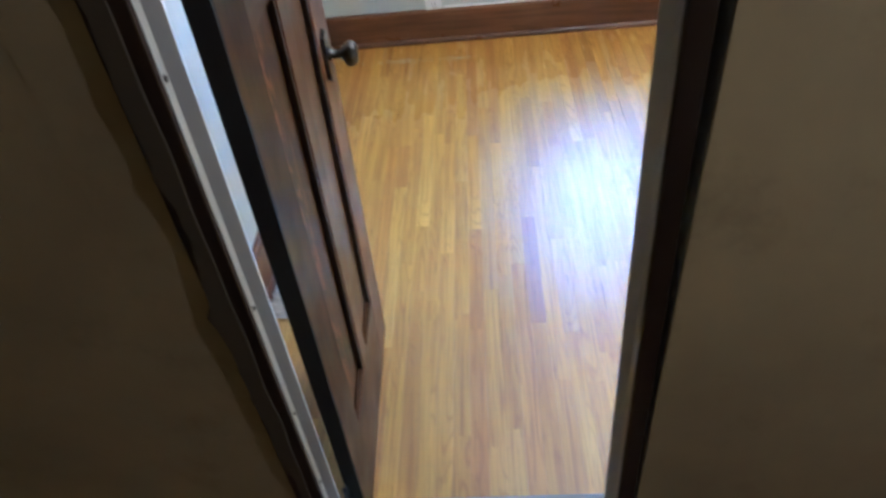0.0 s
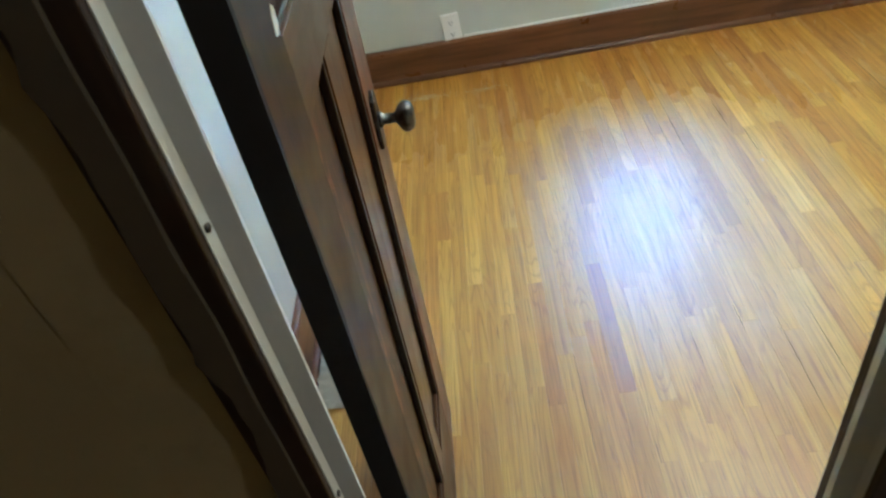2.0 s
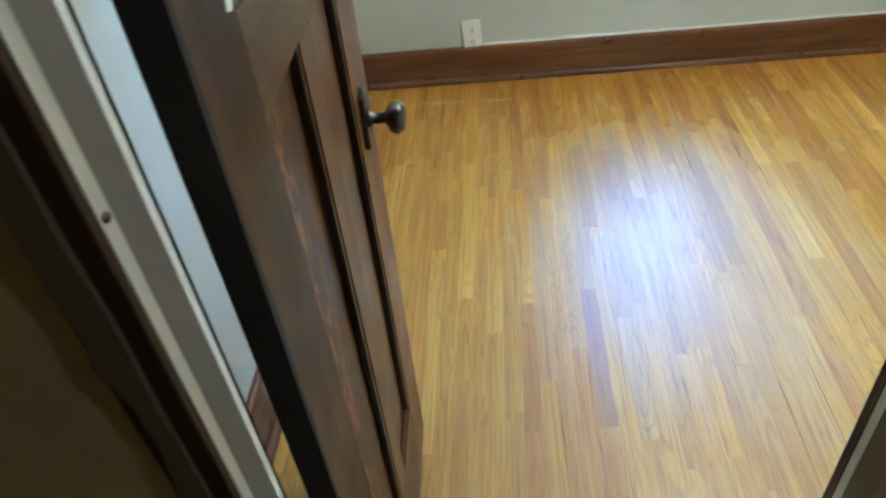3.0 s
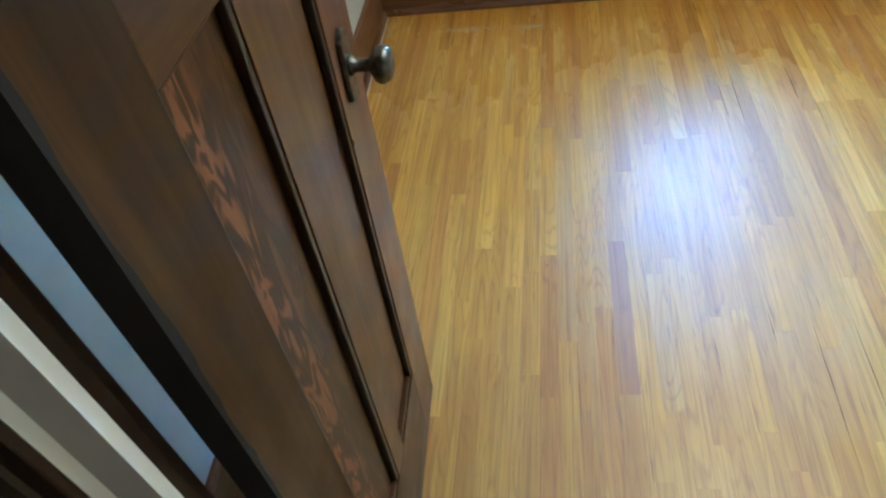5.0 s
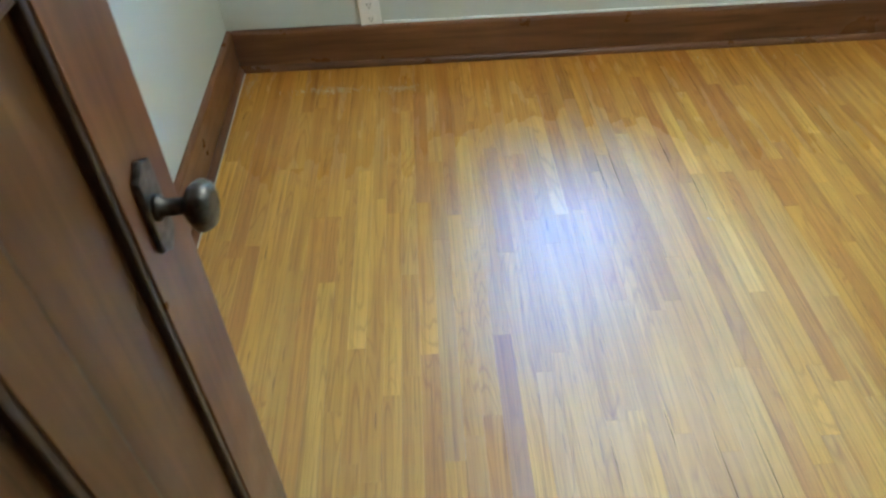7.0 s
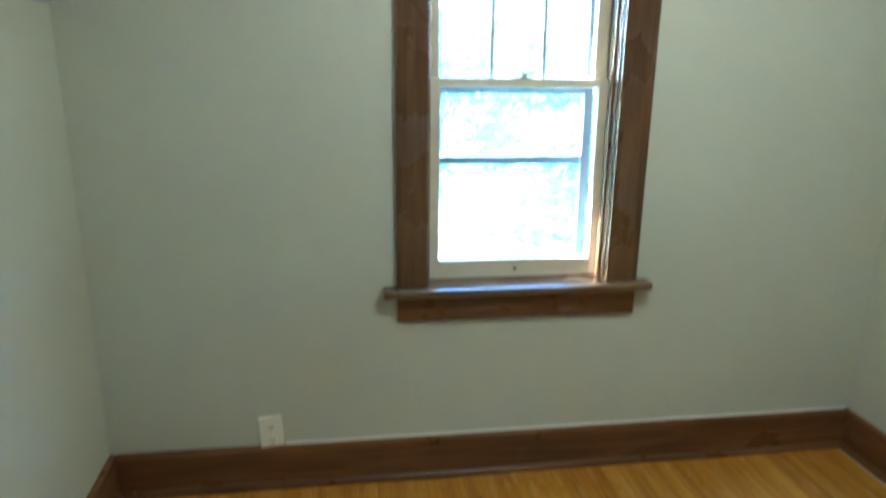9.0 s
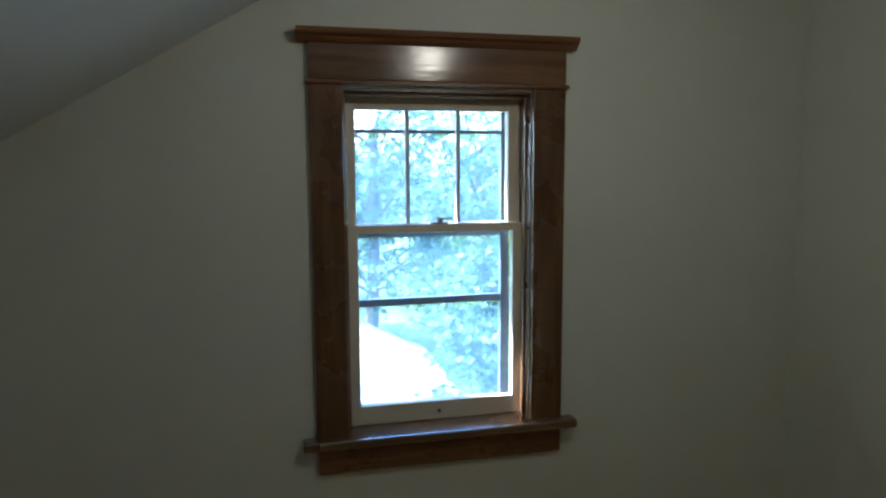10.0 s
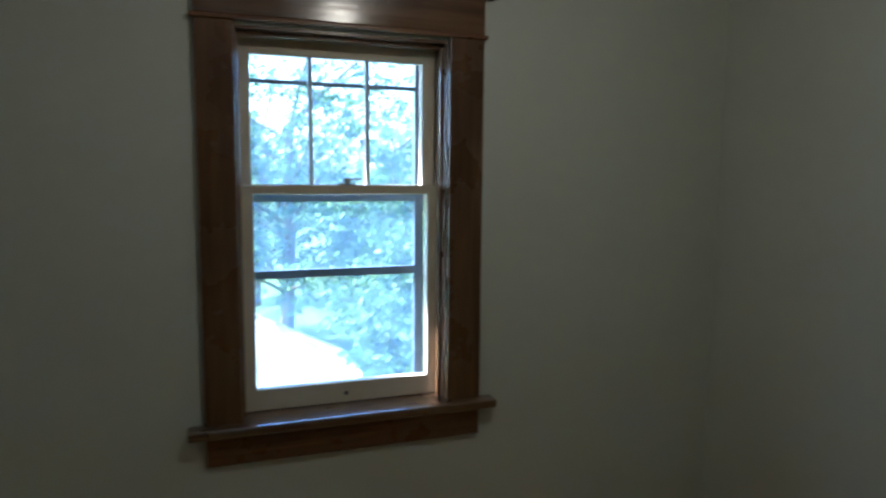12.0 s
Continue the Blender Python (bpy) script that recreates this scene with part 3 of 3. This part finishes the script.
# ---- the door ----
def panel_door():
    u = Vector((-0.0155, 0.552, 0)).normalized()
    up = Vector((0.026, 0, 1)).normalized()
    v = up.cross(u).normalized()
    up = u.cross(v).normalized()
    m = Matrix.Translation((0.431, -2.308, 0.006)) @ Matrix((u, v, up)).transposed().to_4x4()
    g = thing("door_1", m, "open dark brown varnished panel door, edge painted black", "door", "", "structure")
    L, T, H = 0.562, 0.028, 1.985
    st, lst, ml = 0.106, 0.114, 0.056
    pw = (L - st - lst - ml) / 2
    a0, a1, b0, b1 = st, st + pw, st + pw + ml, L - lst
    z1, z2, z3, z4 = 0.228, 1.068, 1.152, H - 0.11
    # hinge stile in the shaded tone, latch stile in the lit one
    part("hinge_stile", box(0.0, st, 0, T, 0, H, 0.0015), M_DOOR_SHADED, g)
    part("latch_stile", box(L - lst, L, 0, T, 0, H, 0.0015), M_STILE_LIT, g)
    part("edge_paint", ragged_edge(H, T), M_EDGE, g, "black painted hinge edge")
    part("bottom_rail", box(st, L - lst, 0.0004, T - 0.0004, 0, z1, 0.001), M_DOORRAIL, g)
    part("lock_rail", box(st, L - lst, 0.0004, T - 0.0004, z2, z3, 0.001), M_DOORRAIL, g)
    part("top_rail", box(st, L - lst, 0.0004, T - 0.0004, z4, H, 0.001), M_DOORRAIL, g)
    for q0, q1 in ((z1, z2), (z3, z4)):
        part("mullion", box(a1, b0, 0.0004, T - 0.0004, q0, q1, 0.001), M_MULL_LIT, g)
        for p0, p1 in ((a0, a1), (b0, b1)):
            fl = M_FLAME if p0 == a0 and q0 == z1 else M_MULL_LIT if p0 == b0 else M_DOOR_SHADED
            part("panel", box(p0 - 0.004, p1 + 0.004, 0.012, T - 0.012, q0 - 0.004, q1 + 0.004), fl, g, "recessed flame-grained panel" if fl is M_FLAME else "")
            # quarter mouldings round the panel; the uprights carry the recess shade in their colour
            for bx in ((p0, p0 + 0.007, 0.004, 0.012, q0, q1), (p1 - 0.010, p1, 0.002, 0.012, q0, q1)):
                part("panel_moulding", box(*bx, 0.002), M_SHADEMOULD, g, "moulding coloured dark as recess shade")
            for bx in ((p0 + 0.007, p1 - 0.010, 0.004, 0.012, q0, q0 + 0.007), (p0 + 0.007, p1 - 0.010, 0.004, 0.012, q1 - 0.007, q1)):
                part("panel_moulding", box(*bx, 0.002), M_DOORRAIL, g)
    # knob set on the latch stile, both faces
    for side in (-1, 1):
        y0 = 0.0 if side < 0 else T
        kp = extrude_outline([(0.474, 0.806), (0.494, 0.792), (0.514, 0.806), (0.514, 0.886), (0.494, 0.897), (0.474, 0.886)], min(y0, y0 + side * 0.007), max(y0, y0 + side * 0.007), "y")
        bmesh.ops.bevel(kp, geom=kp.edges[:], offset=0.0022, segments=2, profile=0.6, affect='EDGES')
        ks = part("knob_plate", kp, M_PEWTER, g, "aged pewter knob plate")
        kb = lathe([(0.0125, 0.006), (0.0125, 0.011), (0.0085, 0.014), (0.0080, 0.031), (0.0115, 0.034), (0.0205, 0.039), (0.0245, 0.045),
                    (0.0245, 0.051), (0.0205, 0.058), (0.0125, 0.0605), (0.011, 0.060)], 8 * 3, "y")
        for vv in kb.verts:
            r = math.hypot(vv.co.x, vv.co.z)
            if r > 0.014:
                a = math.atan2(vv.co.z, vv.co.x)
                k = math.cos(math.pi / 8) / math.cos((a % (math.pi / 4)) - math.pi / 8)
                vv.co.x, vv.co.z = vv.co.x * k, vv.co.z * k
        if side > 0:
            bmesh.ops.scale(kb, verts=kb.verts[:], vec=(1, -1, 1))
            bmesh.ops.reverse_faces(kb, faces=kb.faces[:])
        bmesh.ops.translate(kb, verts=kb.verts[:], vec=(0.490, y0, 0.848))
        part("knob", kb, M_PEWTER, ks, "faceted aged pewter knob")
    # a thin pale spot at the joint over the lock rail
    fk = extrude_outline([(0.086, 1.160), (0.097, 1.157), (0.104, 1.164), (0.1045, 1.176), (0.098, 1.181), (0.090, 1.174)], -0.0006, 0.001, "y")
    part("pale_spot", fk, M_SASH, g, "small pale spot over the lock rail")
    # hinges bridge the gap between the leaf and the jamb
    for z in (0.16, 1.72):
        hb = lathe([(0.003, z - 0.024), (0.0045, z - 0.022), (0.0045, z + 0.022), (0.003, z + 0.024)], 14)
        bmesh.ops.translate(hb, verts=hb.verts[:], vec=(-0.014, T - 0.002, 0))
        box(-0.026, 0.0, T - 0.0045, T - 0.002, z - 0.021, z + 0.021, 0.0006, hb)
        part("hinge", hb, M_STEEL, g, "dull dark metal hinge")
    return g


def ragged_edge(H, T):
    """Thin coat of black paint on the hinge edge that laps unevenly onto the face."""
    bm = bmesh.new()
    n, prev = 120, None
    for i in range(n + 1):
        z = H * i / n
        w = 0.006 + 0.0050 * noise.noise(Vector((z * 9, 0, 2))) + 0.0030 * noise.noise(Vector((z * 37, 4, 2)))
        ring = [bm.verts.new(p) for p in ((max(0.001, w), -0.0006, z), (-0.0012, -0.0006, z), (-0.0012, T + 0.0006, z), (0.004, T + 0.0006, z))]
        if prev:
            for k in range(3):
                bm.faces.new((prev[k], prev[k + 1], ring[k + 1], ring[k]))
        prev = ring
    bmesh.ops.recalc_face_normals(bm, faces=bm.faces[:])
    return bm


# near-black wood that paints in the shade of the panel recesses
M_SHADEMOULD = varnished("shaded_moulding", (0.020, 0.010, 0.006), (0.032, 0.016, 0.009), (0.05, 0.024, 0.012), 2, 0.4)
panel_door()


# ---- outlet ----
def wall_outlet(m):
    g = thing("wall_outlet", m, "white plastic duplex outlet plate on the wall above the baseboard", "outlet")
    part("plate", box(-0.037, 0.037, -0.006, 0.004, 0, 0.126, 0.0025), M_PLATE, g)
    for z in (0.038, 0.088):
        r = part("receptacle", box(-0.017, 0.017, -0.0075, -0.005, z - 0.015, z + 0.015, 0.001), M_PLATE, g)
        for x in (-0.006, 0.006):
            part("slot", box(x - 0.0012, x + 0.0012, -0.0080, -0.0070, z - 0.002, z + 0.008), M_SLOT, r, "dark slot")
        part("slot", box(-0.0025, 0.0025, -0.0080, -0.0070, z - 0.011, z - 0.006), M_SLOT, r, "dark ground hole")
    sc = lathe([(0.003, 0.0), (0.003, 0.0012), (0.0015, 0.0018)], 10, "y")
    bmesh.ops.translate(sc, verts=sc.verts[:], vec=(0, -0.006, 0.063))
    part("screw", sc, M_PLATE, g)
    return g


wall_outlet(pose(0.5165, -0.003, 0.134, 0, -2.5, 4))


# ---- ceiling lights ----
def globe_light(m, label):
    g = thing("ceiling_light", m, label, "lamp", "ceiling lights")
    part("canopy", lathe([(0.022, -0.045), (0.045, -0.03), (0.055, -0.008), (0.055, 0.0)], 28), M_BRASS, g, "brass canopy")
    globe = part("globe", lathe([(0.010, -0.165), (0.034, -0.156), (0.050, -0.132), (0.054, -0.110), (0.046, -0.080), (0.028, -0.050), (0.022, -0.045)], 28), M_GLOBE, g, "glowing opal glass globe")
    globe.visible_shadow = False
    return g


globe_light(pose(1.52, -1.08, CEIL), "small lit opal glass ceiling light with brass canopy")
# added fixture for the closet's fill lamp, out of view
globe_light(pose(2.02, -2.86, 2.06), "unseen opal glass light added to brighten the closet")


# ---- outside ----
GZ = -3.4
bm = bmesh.new()
bmesh.ops.create_grid(bm, x_segments=8, y_segments=8, size=400)
bmesh.ops.translate(bm, verts=bm.verts[:], vec=(0, 0, GZ))
structure("ground", bm, M_GRASS, "green lawn below the window", "ground")


def garage(m):
    """A low outbuilding with a pale roof below the window."""
    g = thing("garage", m, "white sided garage with a pale sunlit shingle roof", "building")
    part("wall", box(-2.2, 2.2, -3.0, 3.0, 0, 2.2, 0.01), M_SIDING, g)
    for s in (-1, 1):
        r = part("roof_slope", extrude_outline([(0, 3.30), (s * 2.5, 2.05), (s * 2.5, 2.13), (0, 3.38)], -3.3, 3.3, "y"), M_SHINGLE, g, "sunlit pale shingle slope")
        for i in range(9):
            f0 = (i + 0.5) / 9.5
            x, z = s * 2.5 * f0, 3.38 - 1.25 * f0
            part("shingle_course", extrude_outline([(x, z), (x + s * 0.05, z - 0.025), (x + s * 0.05, z - 0.012), (x, z + 0.014)], -3.3, 3.3, "y"), M_SHINGLE, r)
    part("fascia", extrude_outline([(-2.5, 2.05), (0, 3.30), (2.5, 2.05), (2.5, 2.17), (0, 3.42), (-2.5, 2.17)], -3.34, -3.30, "y"), M_SIDING, g, "white fascia")
    return g


garage(pose(1.5, 10.0, GZ - 1.4))


def tree(m, height, spread, seed, label, leaves=2600):
    rng = random.Random(seed)
    g = thing("tree", m, label, "tree", "trees behind the house")
    tr = bmesh.new()

    def limb(p, q, r0, r1):
        d = (q - p).normalized()
        side = d.orthogonal().normalized()
        oth = d.cross(side)
        rings = []
        for c, r in ((p, r0), ((p + q) / 2 + side * r0 * 0.4, (r0 + r1) / 2), (q, r1)):
            rings.append([tr.verts.new(c + (side * math.cos(a) + oth * math.sin(a)) * r) for a in (k * math.pi / 4 for k in range(8))])
        for ra, rb in zip(rings, rings[1:]):
            for k in range(8):
                tr.faces.new((ra[k], ra[(k + 1) % 8], rb[(k + 1) % 8], rb[k]))

    top = Vector((0.2, 0.1, height * 0.62))
    limb(Vector((0, 0, -0.1)), top, 0.20, 0.10)
    tips = []
    for i in range(26):
        f = rng.uniform(0.25, 1.0)
        start = Vector((0.2 * f, 0.1 * f, height * 0.62 * f))
        a = rng.uniform(0, 2 * math.pi)
        reach = spread * rng.uniform(0.45, 1.0)
        end = start + Vector((math.cos(a) * reach, math.sin(a) * reach, height * rng.uniform(0.05, 0.36)))
        limb(start, end, 0.05, 0.012)
        tips += [start.lerp(end, k) for k in (0.45, 0.65, 0.85, 1.0)]
    part("trunk", tr, M_BARK, g, "grey-brown trunk and limbs")
    vs, fs = [], []
    for _ in range(leaves // 14):
        heart = rng.choice(tips) + Vector((rng.gauss(0, 1), rng.gauss(0, 1), rng.gauss(0, 0.8))) * spread * 0.15
        lean = Vector((rng.gauss(-0.3, 0.7), rng.gauss(-0.2, 0.7), rng.gauss(0.8, 0.5)))
        for _ in range(14):
            c = heart + Vector((rng.gauss(0, 0.12), rng.gauss(0, 0.12), rng.gauss(0, 0.06)))
            s = rng.uniform(0.04, 0.095)
            nrm = (lean + Vector((rng.gauss(0, 0.45), rng.gauss(0, 0.45), rng.gauss(0, 0.45)))).normalized()
            a = Matrix.Rotation(rng.uniform(0, 6.28), 3, nrm) @ nrm.orthogonal().normalized()
            b = nrm.cross(a)
            k = len(vs)
            vs += [c - a * s, c - a * s * 0.2 + b * s * 0.6 + nrm * s * 0.1, c + a * s, c - a * s * 0.2 - b * s * 0.6 + nrm * s * 0.1]
            fs.append((k, k + 1, k + 2, k + 3))
    me = bpy.data.meshes.new("crown")
    me.from_pydata([tuple(v) for v in vs], [], fs)
    me.materials.append(M_LEAF)
    cr = new("crown", me)
    cr.parent = g
    tagged(cr, "loose crown of green leaves with gaps", "", "", "stuff")
    return g


for i, (x, y, h, s) in enumerate(((2.9, 15.0, 9.6, 3.0), (6.2, 17.0, 8.8, 3.2), (0.9, 17.5, 10.0, 3.2), (5.0, 11.0, 5.6, 2.0), (9.0, 21.0, 9.5, 3.6), (2.8, 23.0, 9.5, 3.8), (4.1, 7.4, 4.1, 1.5))):
    tree(pose(x, y, GZ), h, s, 11 + i, "leafy green deciduous tree in sunlight", 11000)


# ---- floor strips ----
fl = tagged(new("floor", mesh_of("floor", boxes([(0, W, YD - 0.004, 0, -0.12, -0.012)]), M_SUBFLOOR)), "honey varnished narrow oak strip floor, worn and scuffed", "floor", "", "structure")
PITCH, PHASE = 0.0421, 0.0171
rng = random.Random(5)
shapes = {}


def strip_mesh(w, l, mat):
    key = (round(w, 4), round(l, 4), mat.name)
    if key not in shapes:
        l = key[1]
        b = 0.0002
        bm = bmesh.new()
        lo = [bm.verts.new(p) for p in ((0, 0, -0.012), (w, 0, -0.012), (w, l, -0.012), (0, l, -0.012))]
        mid = [bm.verts.new(p) for p in ((0, 0, -b), (w, 0, -b), (w, l, -b), (0, l, -b))]
        top = [bm.verts.new(p) for p in ((b, b, 0), (w - b, b, 0), (w - b, l - b, 0), (b, l - b, 0))]
        for a, c in ((lo, mid), (mid, top)):
            for k in range(4):
                bm.faces.new((a[k], a[(k + 1) % 4], c[(k + 1) % 4], c[k]))
        bm.faces.new(top)
        shapes[key] = mesh_of("floor_strip", bm, mat)
    return shapes[key]


FIXED = {9: [(-0.86, M_OAK_DARK)], 10: [(-0.86, M_OAK_DARK), (-1.11, M_OAK_PALE)], 15: [(-0.34, M_OAK_PALE), (-1.10, M_OAK)], 16: [(-1.766, M_OAK_DARK)],
         19: [(-1.522, M_OAK_DARK)], 20: [(-1.31, M_OAK_DARK), (-1.755, M_OAK)], 22: [(-1.42, M_OAK_PALE), (-1.793, M_OAK)],
         26: [(-1.53, M_OAK)], 31: [(-1.09, M_OAK_PALE)], 32: [(-0.45, M_OAK), (-1.437, M_OAK_PALE)], 33: [(-1.44, M_OAK_DARK)], 39: [(-0.757, M_OAK_PALE)]}
row, x = 0, PHASE - PITCH
while x < W:
    x0, x1 = max(x, 0.0), min(x + PITCH, W)
    y_end = -0.002
    fixed = dict(FIXED.get(row, ()))
    cut = []
    y = y_end - rng.uniform(0.2, 0.9)
    while y > YD:
        cut.append(y)
        y -= rng.uniform(0.28, 0.95)
    if fixed:
        cut = sorted([c for c in cut if not min(fixed) - 0.3 < c < max(fixed) + 0.3] + list(fixed), reverse=True)
    ends = [y_end] + [c for c in cut if c > YD + 0.06] + [YD]
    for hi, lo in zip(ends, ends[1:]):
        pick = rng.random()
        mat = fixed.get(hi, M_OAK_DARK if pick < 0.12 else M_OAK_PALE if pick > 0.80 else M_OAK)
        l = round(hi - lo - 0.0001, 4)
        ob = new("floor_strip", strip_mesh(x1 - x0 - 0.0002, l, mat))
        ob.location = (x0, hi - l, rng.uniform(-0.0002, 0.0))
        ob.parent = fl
    x += PITCH
    row += 1


# ---- marks on the floor ----
M_CRACK = paint("open_joint", (0.035, 0.018, 0.008), 0.9)
M_FLECK = paint("plaster_dust", (0.62, 0.60, 0.52), 0.9)
for x, ya, yb, w in ((1.139, -1.53, -1.63, 0.0016), (1.253, -1.57, -1.93, 0.0020), (1.308, -1.55, -1.88, 0.0018), (1.250, -0.59, -0.84, 0.0024),
                     (0.722, -1.62, -1.90, 0.0014), (1.776, -0.08, -0.26, 0.0030), (1.178, -0.12, -0.18, 0.0030), (1.188, -0.62, -0.81, 0.0020),
                     (1.412, -0.55, -0.74, 0.0026), (1.452, -0.76, -0.92, 0.0020), (1.036, -1.59, -1.71, 0.0012), (1.217, -0.26, -0.46, 0.0020),
                     (0.452, -0.12, -0.42, 0.0014), (1.63, -0.10, -0.40, 0.0022), (1.52, -0.06, -0.30, 0.0020), (1.96, -0.3, -0.8, 0.0022)):
    row = round((x - PHASE) / PITCH)
    xs = PHASE + row * PITCH
    bm = bmesh.new()
    n, prev = 14, None
    for i in range(n + 1):
        y = ya + (yb - ya) * i / n
        k = math.sin(math.pi * (0.06 + 0.88 * i / n)) * w * (0.8 + 0.5 * noise.noise(Vector((y * 40, x, 0))))
        c = xs + 0.0012 * noise.noise(Vector((y * 9, x * 3, 5)))
        ring = [bm.verts.new((c - k / 2, y, 0.0003)), bm.verts.new((c + k / 2, y, 0.0003))]
        if prev:
            bm.faces.new((prev[0], prev[1], ring[1], ring[0]))
        prev = ring
    bmesh.ops.recalc_face_normals(bm, faces=bm.faces[:])
    part("open_joint", bm, M_CRACK, fl)

rng = random.Random(9)
bm = bmesh.new()
for cx, cy, sx, sy, count in ((0.36, -0.185, 0.11, 0.020, 260), (0.60, -0.195, 0.05, 0.018, 130), (0.07, -0.12, 0.02, 0.06, 90), (1.44, -0.957, 0.006, 0.008, 12), (1.8, -0.10, 0.3, 0.03, 60)):
    for _ in range(count):
        x, y = rng.gauss(cx, sx / 1.6), rng.gauss(cy, sy / 1.6)
        if x < 0.05 or y > -0.04:
            continue
        r = rng.uniform(0.0006, 0.0022)
        a0 = rng.uniform(0, 6.28)
        vs = [bm.verts.new((x + r * rng.uniform(0.6, 1.2) * math.cos(a0 + k * 1.2566), y + 1.6 * r * rng.uniform(0.6, 1.2) * math.sin(a0 + k * 1.2566), 0.0004)) for k in range(5)]
        bm.faces.new(vs)
bmesh.ops.recalc_face_normals(bm, faces=bm.faces[:])
tagged(new("dust_flecks", mesh_of("dust_flecks", bm, M_FLECK)), "pale scattered plaster dust on the floor by the baseboard", "dust", "", "stuff")

bm = bmesh.new()
for i in range(40):
    y0, y1 = -0.04 - 1.3 * i / 40, -0.04 - 1.3 * (i + 1) / 40
    x0 = 0.036 - 0.022 * y0
    w = 0.0035 + 0.002 * noise.noise(Vector((y0 * 12, 1, 1)))
    box(x0, x0 + w, y1, y0, 0.0, 0.0022, bm=bm)
    x1 = W - 0.036
    box(x1 - w, x1, y1, y0, 0.0, 0.0022, bm=bm)
structure("trim", bm, M_FLECK, "pale worn caulk line along the shoe mouldings", "caulk")


# ---- scrap left on the floor behind the door ----
def paper_scrap(m):
    bm = bmesh.new()
    n, k = 14, 5
    grid = []
    for i in range(n + 1):
        w0 = 0.010 * noise.noise(Vector((i * 0.9, 2, 0)))
        w1 = 0.085 + 0.014 * noise.noise(Vector((i * 0.8, 7, 3)))
        grid.append([bm.verts.new((w0 + (w1 - w0) * j / k, 0.21 * i / n, 0.003 + 0.007 * abs(noise.noise(Vector((i * 0.5, j * 0.8, 4)))) + 0.010 * (1 - j / k) ** 2)) for j in range(k + 1)])
    for a, b in zip(grid, grid[1:]):
        for j in range(k):
            bm.faces.new((a[j], a[j + 1], b[j + 1], b[j]))
    bmesh.ops.solidify(bm, geom=bm.faces[:], thickness=0.0025)
    bmesh.ops.recalc_face_normals(bm, faces=bm.faces[:])
    ob = new("paper_scrap", mesh_of("paper_scrap", bm, M_SASH))
    ob.matrix_world = m
    return tagged(ob, "crumpled cream paper scrap on the floor by the baseboard", "paper")


paper_scrap(pose(0.072, -1.70, 0.0005))
